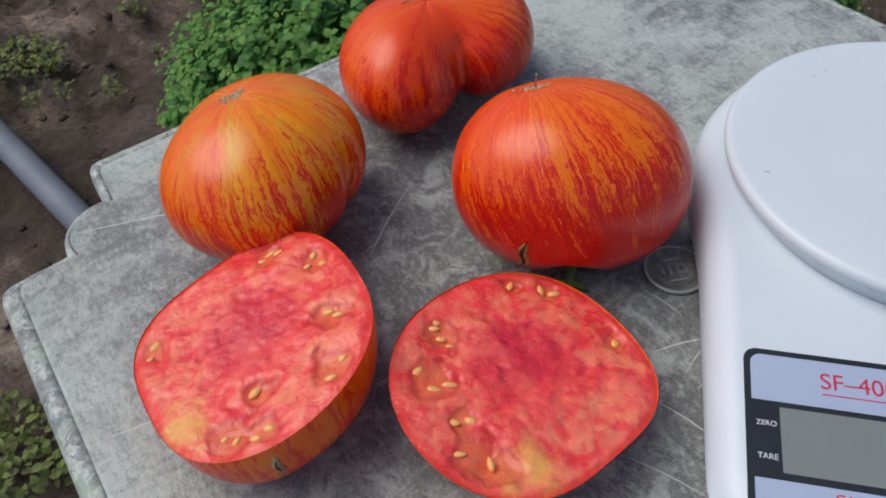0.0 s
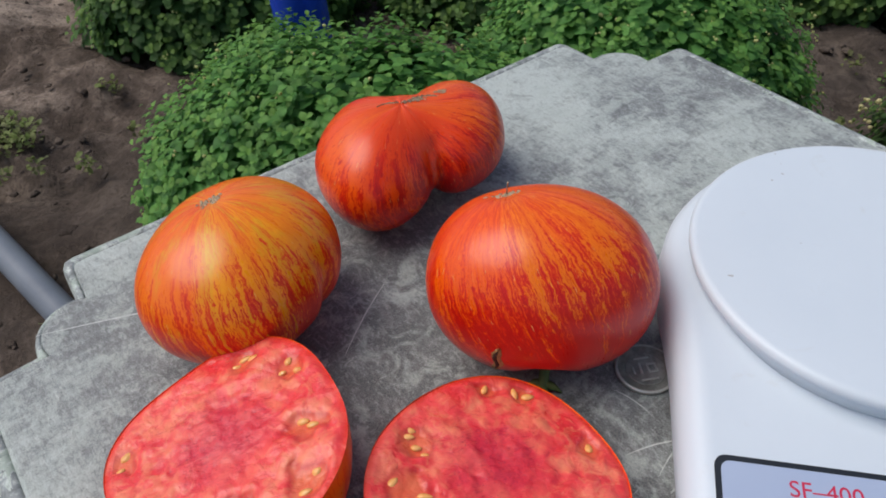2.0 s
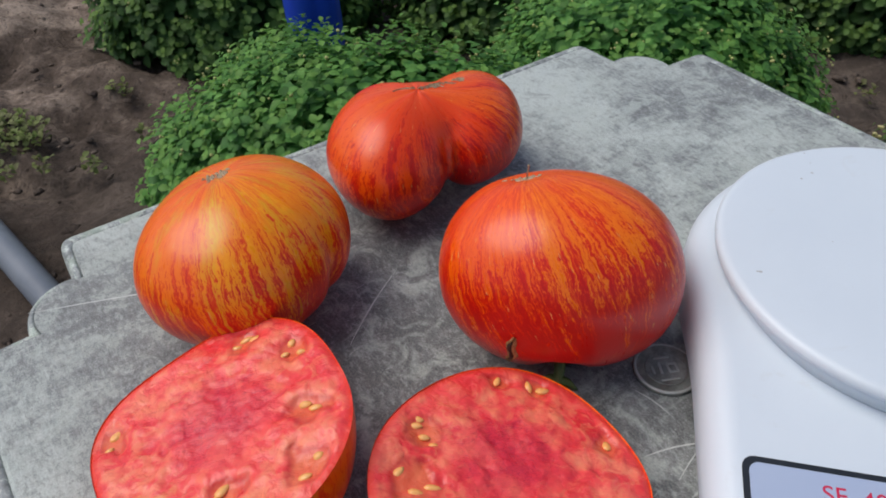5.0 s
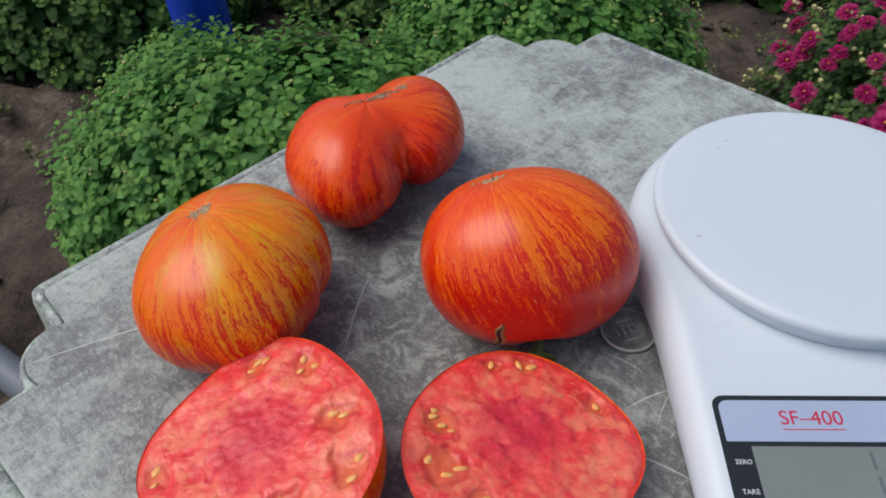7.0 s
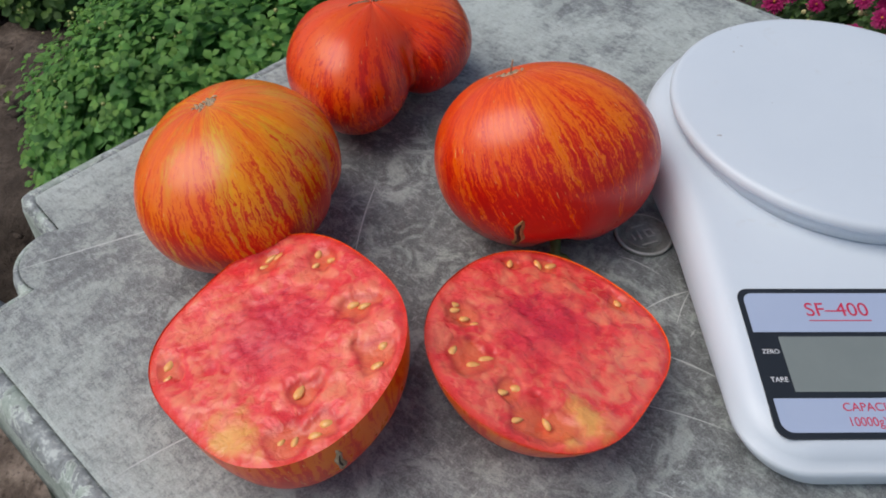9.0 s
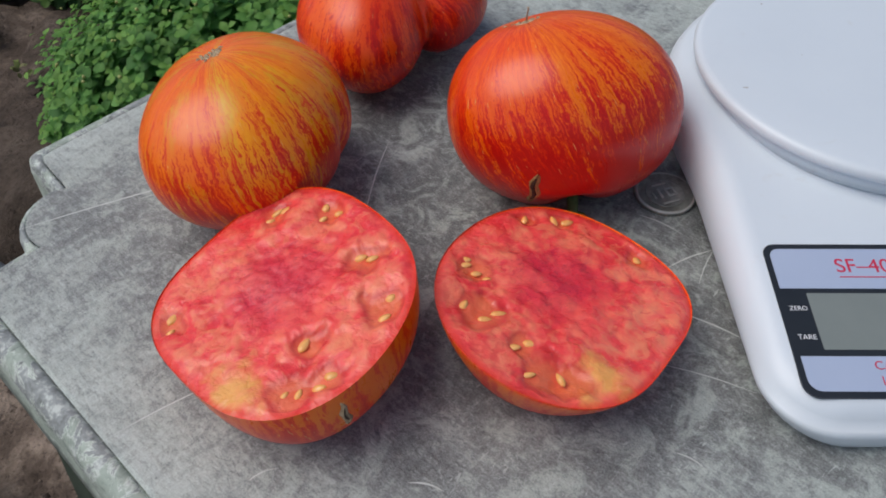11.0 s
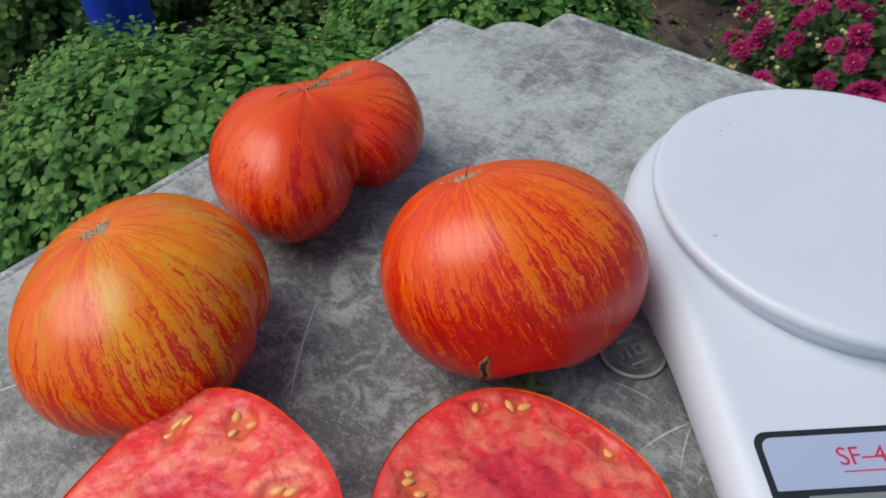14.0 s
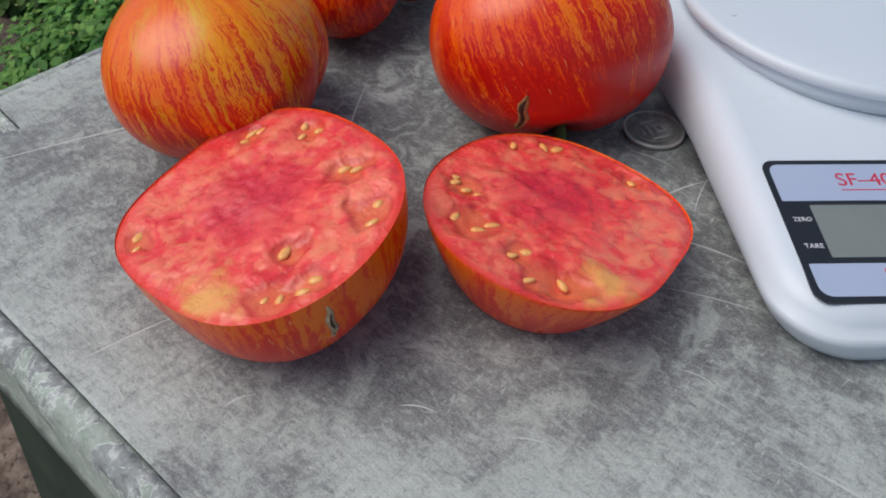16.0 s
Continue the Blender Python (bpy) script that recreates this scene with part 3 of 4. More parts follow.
for p, q, w in (((-0.016, -0.062), (-0.012, -0.012), 0.0006), ((0.105, -0.052), (0.122, -0.062), 0.0005), ((0.113, -0.083), (0.136, -0.070), 0.0006), ((0.126, -0.090), (0.139, -0.064), 0.0004),
                ((0.116, -0.105), (0.142, -0.118), 0.0006), ((0.105, -0.130), (0.140, -0.140), 0.0004), ((-0.165, -0.085), (-0.085, -0.040), 0.0007), ((-0.120, -0.062), (-0.085, -0.046), 0.0005),
                ((0.018, -0.185), (0.030, -0.187), 0.0005), ((0.052, -0.194), (0.066, -0.197), 0.0004), ((0.108, -0.166), (0.118, -0.172), 0.0005), ((0.135, -0.196), (0.170, -0.222), 0.0006),
                ((-0.035, -0.189), (-0.026, -0.184), 0.0004), ((0.14, 0.13), (0.20, 0.105), 0.0006), ((-0.09, -0.18), (-0.055, -0.152), 0.0005)):
    scratch(p, q, w)

# ---- whole tomatoes ----
def blob(name, shape, tip, cols=112, rows=72):
    """A closed skin given by shape(direction) -> radius, with its pole at tip; carries the 'skin' attribute."""
    axis = Vector(tip).normalized()
    turn = axis.to_track_quat("Z", "Y").to_matrix()
    verts, skin = [], []
    for i in range(rows + 1):
        ph = math.pi * i / rows
        for j in range(cols):
            th = math.tau * j / cols
            d = turn @ Vector((math.sin(ph) * math.cos(th), math.sin(ph) * math.sin(th), math.cos(ph)))
            verts.append(d * shape(d, th, ph))
            skin.append((math.cos(th), math.sin(th), 1 - i / rows))
    faces = [(i * cols + j, (i + 1) * cols + j, (i + 1) * cols + (j + 1) % cols, i * cols + (j + 1) % cols) for i in range(rows) for j in range(cols)]
    low = min(v.z for v in verts)
    me = mesh_from(name, verts, faces)
    set_vectors(me, "skin", skin)
    return me, low


def ellipsoid(d, a, b, c, yaw=0.0, p=2.3):
    k, s = math.cos(yaw), math.sin(yaw)
    x, y = k * d.x + s * d.y, -s * d.x + k * d.y
    return (abs(x / a) ** p + abs(y / b) ** p + abs(d.z / c) ** p) ** (-1 / p)


def corky_tip(parent, me, direction, length, width, seed, long_axis=(1, 0.3, 0)):
    """The small corky mark where the blossom was: ragged raised flakes that lie on the skin."""
    rnd = random.Random(seed)
    at, z = on_skin(me, direction)
    x = (Vector(long_axis) - z * z.dot(Vector(long_axis))).normalized()
    y = z.cross(x)
    verts, faces = [], []
    for k in range(34):
        a = rnd.uniform(0, math.tau)
        c, n = on_skin(me, at + x * rnd.gauss(0, length / 3.4) + y * rnd.gauss(0, width / 3.4))
        l, w, h = rnd.uniform(0.20, 0.42) * width, rnd.uniform(0.10, 0.20) * width, rnd.uniform(0.0004, 0.0009)
        e1, e2 = x * math.cos(a) + y * math.sin(a), -x * math.sin(a) + y * math.cos(a)
        b = len(verts)
        verts += [c - e1 * l + n * 0.0001, c + e2 * w + n * 0.0001, c + e1 * l + n * 0.0001, c - e2 * w + n * 0.0001, c + n * h]
        faces += [(b, b + 1, b + 4), (b + 1, b + 2, b + 4), (b + 2, b + 3, b + 4), (b + 3, b, b + 4)]
    part("blossom_scar", mesh_from("blossom_scar", verts, faces, False), CORK, parent, "dry brown blossom scar")


TREES = {}


def on_skin(me, direction):
    """The place and way out of the skin in a direction from its middle."""
    if me.name not in TREES:
        TREES[me.name] = BVHTree.FromPolygons([v.co for v in me.vertices], [p.vertices[:] for p in me.polygons])
    tree = TREES[me.name]
    d = Vector(direction).normalized()
    p, n, _, _ = tree.ray_cast(d * 0.3, -d)
    return p, (n if n.dot(d) > 0 else -n)


def cork_line(parent, me, ends, width, seed):
    """A ragged corky seam over the skin between two directions."""
    rnd = random.Random(seed)
    a, b = Vector(ends[0]), Vector(ends[1])
    rows, steps = [], 26
    for k in range(steps + 1):
        s = k / steps
        d = a.lerp(b, s) + Vector((0, 0.0016 * math.sin(11 * s), 0))
        p, n = on_skin(me, d)
        side = n.cross(b - a).normalized()
        w = width * (0.3 + 0.7 * math.sin(math.pi * s)) * rnd.uniform(0.45, 1.25)
        rows.append([p - side * w - n * 0.0004, p - side * w * 0.4 + n * rnd.uniform(0.0002, 0.0008), p - n * rnd.uniform(0.0, 0.0003), p + side * w * 0.4 + n * rnd.uniform(0.0002, 0.0008), p + side * w - n * 0.0004])
    verts = [p for r in rows for p in r]
    faces = [(5 * k + j, 5 * k + j + 1, 5 * k + 6 + j, 5 * k + 5 + j) for k in range(steps) for j in range(4)]
    part("corky_seam", mesh_from("corky_seam", verts, faces, False), CORK, parent, "dry grey-brown corky seam")


def tomato_orange():
    def shape(d, th, ph):
        r = ellipsoid(d, 0.0417, 0.0492, 0.0350, -0.18, 2.06)
        r *= 1 + 0.012 * math.cos(5 * th + 0.6) * math.sin(ph) ** 2
        r *= 1 - 0.10 * math.exp(-(ph / 0.20) ** 2) * 0.5
        groove = math.exp(-((math.atan2(d.y, d.x) - 0.02) / 0.13) ** 2) * max(0.0, min(1.0, (0.75 - d.z) * 1.1))
        return r * (1 - 0.10 * groove)
    tip = (-0.0105, 0.006, 0.032)
    me, low = blob("skin", shape, tip)
    t = thing("tomato", "whole orange tomato with red flames and green tinge", "tomato", pose(-0.0652, -0.0497, T - low - 0.0006), "whole tomatoes on the table")
    part("skin", me, SKIN_1, t)
    corky_tip(t, me, tip, 0.0095, 0.0050, 3, (0.5, 0.8, 0))
    return t


def tomato_red_orange():
    def shape(d, th, ph):
        r = ellipsoid(d, 0.0497, 0.0395, 0.0398, 0.19, 2.15)
        r *= 1 + 0.010 * math.cos(6 * th + 1.0) * math.sin(ph) ** 2
        r *= 1 - 0.05 * math.exp(-(ph / 0.18) ** 2)
        low = max(0.0, -d.z - 0.35)
        az = math.atan2(d.y, d.x)
        r *= 1 - 0.38 * low * math.exp(-((az + 1.30) / 0.30) ** 2)
        return r
    tip = (-0.020, 0.014, 0.036)
    me, low = blob("skin", shape, tip)
    t = thing("tomato", "large red tomato with orange stripes lying beside the kitchen scale", "tomato", pose(0.0672, -0.0310, T - low - 0.0006), "whole tomatoes on the table")
    part("skin", me, SKIN_2, t)
    p, n = on_skin(me, tip)
    corky_tip(t, me, tip, 0.0125, 0.0040, 5)
    part("style", tube("style", [p, p + Vector((0, 0, 0.003)), p + Vector((0.0003, 0, 0.0062)), p + Vector((0.0002, 0.0001, 0.0068))], [0.0004, 0.00032, 0.0003, 0.0006], 6), CORK, t, "thin dry style")
    # split in the skin, healed and corky
    q, n = on_skin(me, (-0.010, -0.035, -0.0095))
    x = Vector((0.9, -0.2, -0.1)).normalized()
    down = n.cross(x).normalized()
    if down.z > 0:
        down = -down
    verts, faces = [], []
    for k in range(9):
        s = k / 8 - 0.5
        w = 0.0021 * (1 - (2 * s) ** 2) ** 0.5 * (1 + 0.35 * math.sin(23 * s)) + 0.0005
        c = q + down * s * 0.0185 + x * 0.0008 * math.sin(9 * s) - n * 0.0030 * s * s
        verts += [c - x * w - n * 0.0004, c - x * w * 0.45 + n * 0.0009, c - n * 0.0002, c + x * w * 0.45 + n * 0.0009, c + x * w - n * 0.0004]
    for k in range(8):
        faces += [(5 * k + j, 5 * k + j + 1, 5 * k + 6 + j, 5 * k + 5 + j) for j in range(4)]
    split = part("healed_split", mesh_from("healed_split", verts, faces), SPLIT, t, "healed brown split in the skin")
    slit = [Vector(verts[5 * k + 2]) + n * 0.0007 for k in range(1, 8)]
    part("slit", tube("slit", slit, [0.0003, 0.0008, 0.0012, 0.0007, 0.0011, 0.0007, 0.0003], 6), DARK_SLIT, split)
    # stalk and sepals pressed under it
    base = Vector((0.0075, -0.0285, low + 0.0066))
    part("stalk", tube("stalk", [base + Vector((-0.0012, 0.010, 0.008)), base + Vector((0, 0.003, 0.002)), base + Vector((0.0003, -0.001, -0.0012)), base + Vector((0.0004, -0.003, -0.0032))], [0.0026, 0.0024, 0.0022, 0.0026], 10), STALK, t, "short green stalk")
    for a, reach in ((-1.3, 0.007), (-0.5, 0.005), (0.6, 0.005), (1.3, 0.009)):
        e = Vector((math.sin(a), -math.cos(a) * 0.45, 0))
        part("sepal", tube("sepal", [base, base + e * reach * 0.5 + Vector((0, 0, -0.0012)), base + e * reach + Vector((0, 0, -0.0036))], [0.0016, 0.0019, 0.0004], 6), STALK, t)
    return t


def tomato_double():
    c1, c2 = Vector((-0.0155, -0.0165, 0.0)), Vector((0.0170, 0.0140, 0.0005))
    def reach(d, c, a, b, h, yaw):
        """How far a ray from the middle goes before it leaves an ellipsoid at c."""
        k, s = math.cos(yaw), math.sin(yaw)
        f = lambda v: Vector(((k * v.x + s * v.y) / a, (-s * v.x + k * v.y) / b, v.z / h))
        dd, o = f(d), f(-c)
        A, B, C = dd.dot(dd), 2 * dd.dot(o), o.dot(o) - 1
        disc = B * B - 4 * A * C
        return (-B + math.sqrt(disc)) / (2 * A) if disc > 0 else 0.0
    def shape(d, th, ph):
        r1, r2 = reach(d, c1, 0.0322, 0.0425, 0.0305, 0.30), reach(d, c2, 0.0300, 0.0385, 0.0265, 0.10)
        k = 0.0008 + 0.0200 * max(0.0, d.z - 0.45)
        m = max(r1, r2)
        r = m + k * math.log(math.exp((r1 - m) / k) + math.exp((r2 - m) / k))
        # the deep cleft down the side between the lobes
        q = d.x * 0.72 + d.y * 0.69 - 0.06
        side = min(1.0, max(0.0, (d.x * 0.69 - d.y * 0.72) * 2.5))
        deep = 0.22 * side * min(1.0, max(0.0, (0.72 - d.z) * 2.0))
        r *= 1 - deep * math.exp(-abs(q / 0.11) ** 1.4)
        return r * (1 + 0.008 * math.cos(7 * th))
    tip = (-0.004, -0.004, 0.03)
    me, low = blob("skin", shape, tip)
    t = thing("tomato", "red double tomato with a deep cleft", "tomato", pose(-0.0170, 0.0600, T - low - 0.0006), "whole tomatoes on the table")
    part("skin", me, SKIN_3, t)
    cork_line(t, me, ((-0.013, -0.010, 0.028), (0.012, 0.013, 0.028)), 0.0014, 21)
    corky_tip(t, me, (0.003, 0.004, 0.028), 0.0080, 0.0036, 20, (1, 1, 0))
    corky_tip(t, me, (0.012, 0.016, 0.028), 0.0060, 0.0030, 22, (1, 1, 0))
    return t


tomato_orange()
tomato_red_orange()
tomato_double()

# ---- cut halves ----
def half(name, label, centre, normal, coeffs, depth, skin, flesh, pockets, seeds, seed0, full=2.3, bulge=0.02, shift=(0, 0), scar=None):
    """Half a tomato, cut face up: outline from a short Fourier series about centre, on a plane with that normal."""
    n = Vector(normal).normalized()
    x = Vector((1, 0, -n.x / n.z)).normalized()
    y = n.cross(x)
    rnd = random.Random(seed0)
    def radius(a):
        r = coeffs[0]
        for k in range(1, 6):
            r += coeffs[2 * k - 1] * math.cos(k * a) + coeffs[2 * k] * math.sin(k * a)
        return r
    place = Matrix((( x.x, y.x, n.x, centre[0]), (x.y, y.y, n.y, centre[1]), (x.z, y.z, n.z, centre[2]), (0, 0, 0, 1)))
    t = thing(name, label, "tomato half", place, "halves of the cut tomato")
    cols, rows = 120, 44
    # body below the face
    verts, skinv, faces = [], [], []
    for i in range(rows + 1):
        s = i / rows
        d = depth * math.sin(s * math.pi / 2)
        k = max(0.0, 1 - (d / depth) ** full) ** (1 / full) * (1 + bulge * math.sin(math.pi * min(1, s * 1.8)))
        for j in range(cols):
            a = math.tau * j / cols
            r = radius(a) * k * (1 + 0.012 * math.cos(6 * a + 1) * s)
            verts.append((r * math.cos(a) + shift[0] * d, r * math.sin(a) + shift[1] * d, -d))
            skinv.append((math.cos(a), math.sin(a), 0.55 - 0.5 * s))
    faces = [(i * cols + (j + 1) % cols, i * cols + j, (i + 1) * cols + j, (i + 1) * cols + (j + 1) % cols)[::-1] for i in range(rows) for j in range(cols)]
    # let it sit on the table: clamp what would pass below the top
    flat = []
    for v in verts:
        w = place @ Vector(v)
        if w.z < T - 0.0004:
            w.z = T - 0.0004
        flat.append(place.inverted() @ w)
    me = mesh_from("skin", flat, faces)
    set_vectors(me, "skin", skinv)
    part("skin", me, skin, t, "striped orange and red skin")
    if scar:
        # a short healed crack in the skin, at some angle and depth
        tree = BVHTree.FromPolygons(flat, faces)
        line = []
        for k in range(7):
            a, d = radians(scar[0]) + 0.010 * math.sin(2 * k), scar[1] + 0.0025 * (k - 3)
            p = Vector((math.cos(a - 0.004 * (k - 3)), math.sin(a - 0.004 * (k - 3)), 0))
            hit, nr, _, _ = tree.ray_cast(p * 0.09 + Vector((0, 0, -d)), -p)
            line.append(hit)
        part("healed_crack", tube("healed_crack", line, [0.0003, 0.0010, 0.0015, 0.0013, 0.0015, 0.0009, 0.0003], 7), CORK, t, "small healed grey-brown crack")
        part("dark_slit", tube("dark_slit", [q + Vector((math.cos(radians(scar[0])), math.sin(radians(scar[0])), 0.1)) * 0.0009 for q in line[1:6]], [0.0002, 0.0006, 0.0007, 0.0004, 0.0002], 6), DARK_SLIT, t)
    # cut face
    verts, cut, gel, ray = [], [], [], []
    frows = 64
    for i in range(frows + 1):
        s = i / frows
        for j in range(cols):
            a = math.tau * j / cols
            r = radius(a) * s
            px, py = r * math.cos(a), r * math.sin(a)
            q = Vector((px * 60, py * 60, seed0))
            h = 0.0012 * noise.noise(q) + 0.0008 * noise.noise(q * 2.7) + 0.0005 * noise.noise(Vector((px * 260, py * 340, seed0 + 3.0)))
            wet = 0.0
            for gx, gy, gr in pockets:
                wob = max(0.25, 1 + 0.9 * noise.noise(Vector((px * 190, py * 190, gx * 100))))
                g = math.exp(-((((px - gx) ** 2 + (py - gy) ** 2) / (1.3 * gr * gr)) * wob) ** 1.9)
                h -= 0.0021 * g
                wet = max(wet, g)
            gel.append((wet if s < 0.94 else 0.0, 0, 0))
            edge = min(1.0, (1 - s) / 0.06)
            h = h * edge - 0.0006 * (1 - edge)
            verts.append((px, py, h))
            ray.append((math.cos(a), math.sin(a), s))
            cut.append((px / 0.047, py / 0.047, s))
    faces = [(i * cols + j, (i + 1) * cols + j, (i + 1) * cols + (j + 1) % cols, i * cols + (j + 1) % cols) for i in range(frows) for j in range(cols)]
    me = mesh_from("cut_face", verts, faces)
    set_vectors(me, "cut", cut)
    set_vectors(me, "gel", gel)
    set_vectors(me, "ray", ray)
    face = part("cut_face", me, flesh, t, "moist pink flesh with paler veins")
    # seeds
    for sx, sy, turn in seeds:
        loops = []
        L, W, H = 0.0025 * rnd.uniform(0.75, 1.2), 0.0014 * rnd.uniform(0.8, 1.2), 0.0010
        for k in range(7):
            u = k / 6 * 2 - 1
            w = W * math.sqrt(max(0.02, 1 - u * u)) * (1 - 0.25 * u)
            loops.append([Vector((L * u, w * math.cos(b), H * math.sin(b) * math.sqrt(max(0.05, 1 - u * u)))) for b in [math.tau * m / 8 for m in range(8)]])
        part("seed", rings("seed", loops), SEED, face, "", pose(sx, sy, -0.0018, rnd.uniform(-20, 20), rnd.uniform(-16, 16), turn))
    return t


# places on the faces, in metres from their centres
POCKETS_1 = ((0.0265, 0.0125, 0.0060), (0.0372, -0.0088, 0.0065), (0.0110, -0.0405, 0.0070), (0.0225, -0.0350, 0.0050), (0.0135, -0.0225, 0.0050), (-0.0405, -0.0105, 0.0045), (-0.0132, 0.0390, 0.0050), (0.0085, 0.0380, 0.0055))
SEEDS_1 = ((0.0248, 0.0142, 20), (0.0290, 0.0135, 20), (0.0371, -0.0127, 30), (0.0382, -0.0047, 40), (0.0114, -0.0216, 70), (0.0089, -0.0405, 50), (0.0136, -0.0400, 75), (0.0232, -0.0337, 12),
           (0.0200, -0.0380, 10), (-0.0408, -0.0075, 70), (-0.0399, -0.0141, 45), (-0.0159, 0.0358, 30), (-0.0136, 0.0406, 35), (-0.0100, 0.0415, 50), (0.0063, 0.0410, 80), (0.0124, 0.0372, 25), (0.0062, 0.0349, 25), (0.0240, -0.0134, 0))
POCKETS_2 = ((-0.0325, 0.0065, 0.0065), (-0.0300, -0.0150, 0.0080), (-0.0085, -0.0395, 0.0075), (0.0000, -0.0405, 0.0065), (-0.0130, 0.0415, 0.0040), (0.0015, 0.0440, 0.0045), (0.0300, 0.0270, 0.0040), (-0.0158, -0.0278, 0.0045))
SEEDS_2 = ((-0.0371, 0.0110, 5), (-0.0364, 0.0083, 10), (-0.0321, 0.0045, 10), (-0.0280, 0.0022, 15), (-0.0361, -0.0127, 60), (-0.0282, -0.0182, 8), (-0.0237, -0.0144, 15), (-0.0185, -0.0289, 5), (-0.0130, -0.0261, 0),
           (-0.0032, -0.0398, 120), (-0.0140, -0.0400, 10), (-0.0211, -0.0390, 20), (-0.0136, 0.0420, 85), (-0.0016, 0.0442, 115), (0.0040, 0.0446, 20), (0.0306, 0.0276, 100))
half("tomato_half", "cut tomato half, pink flesh face up, leaning on the orange tomato", (-0.0290, -0.1369, 0.4869), (-0.2119, -0.0100, 0.9772),
     (0.0476, -0.0003, 0.0004, -0.0012, -0.0020, -0.0006, -0.0009, 0.0015, 0.0010, -0.0003, 0.0), 0.0380, SKIN_4, FLESH_1, POCKETS_1, SEEDS_1, 11, 2.46, -0.016, (0.01, -0.12), (-58, 0.0115))
half("tomato_half", "cut tomato half, pink flesh face up, beside the scale", (0.0680, -0.1210, 0.4769), (0.1437, 0.1543, 0.9775),
     (0.0483, -0.0008, 0.0, -0.0023, 0.0021, 0.0008, 0.0006, 0.0010, 0.0007, 0.0002, 0.0002), 0.0440, SKIN_4, FLESH_2, POCKETS_2, SEEDS_2, 23, 1.645, -0.06, (-0.065, 0.037))


# ---- kitchen scale ----
def text(name, words, width, material, parent, place, label="", tall=1.0):
    c = bpy.data.curves.new(name, "FONT")
    c.body, c.size, c.align_x = words, 0.01, "CENTER"
    c.extrude = 0.00004
    ob = new(name + "_curve", c)
    dg = bpy.context.evaluated_depsgraph_get()
    me = bpy.data.meshes.new_from_object(ob.evaluated_get(dg))
    bpy.data.objects.remove(ob)
    me.materials.clear()
    xs = [v.co.x for v in me.vertices]
    k = width / (max(xs) - min(xs))
    mid = (max(xs) + min(xs)) / 2
    for v in me.vertices:
        v.co.x, v.co.y = (v.co.x - mid) * k, v.co.y * k * tall
    return part(name, me, material, parent, label, place)


def plate(name, x0, x1, y0, y1, r, h, zf):
    """A thin plate with rounded corners (r: four radii) that lies on the body's sloping top, zf(x, y) high."""
    pts = []
    for (cx, cy, a0), rr in zip(((x1, y1, 0), (x0, y1, 90), (x0, y0, 180), (x1, y0, 270)), r):
        sx, sy = (1 if cx == x1 else -1), (1 if cy == y1 else -1)
        for k in range(6):
            a = radians(a0 + 90 * k / 5)
            pts.append((cx - sx * rr + rr * math.cos(a), cy - sy * rr + rr * math.sin(a)))
    lo = [Vector((px, py, zf(px, py) - 0.0005)) for px, py in pts]
    hi = [Vector((px, py, zf(px, py) + h)) for px, py in pts]
    return rings(name, [lo, hi], True, False, False)


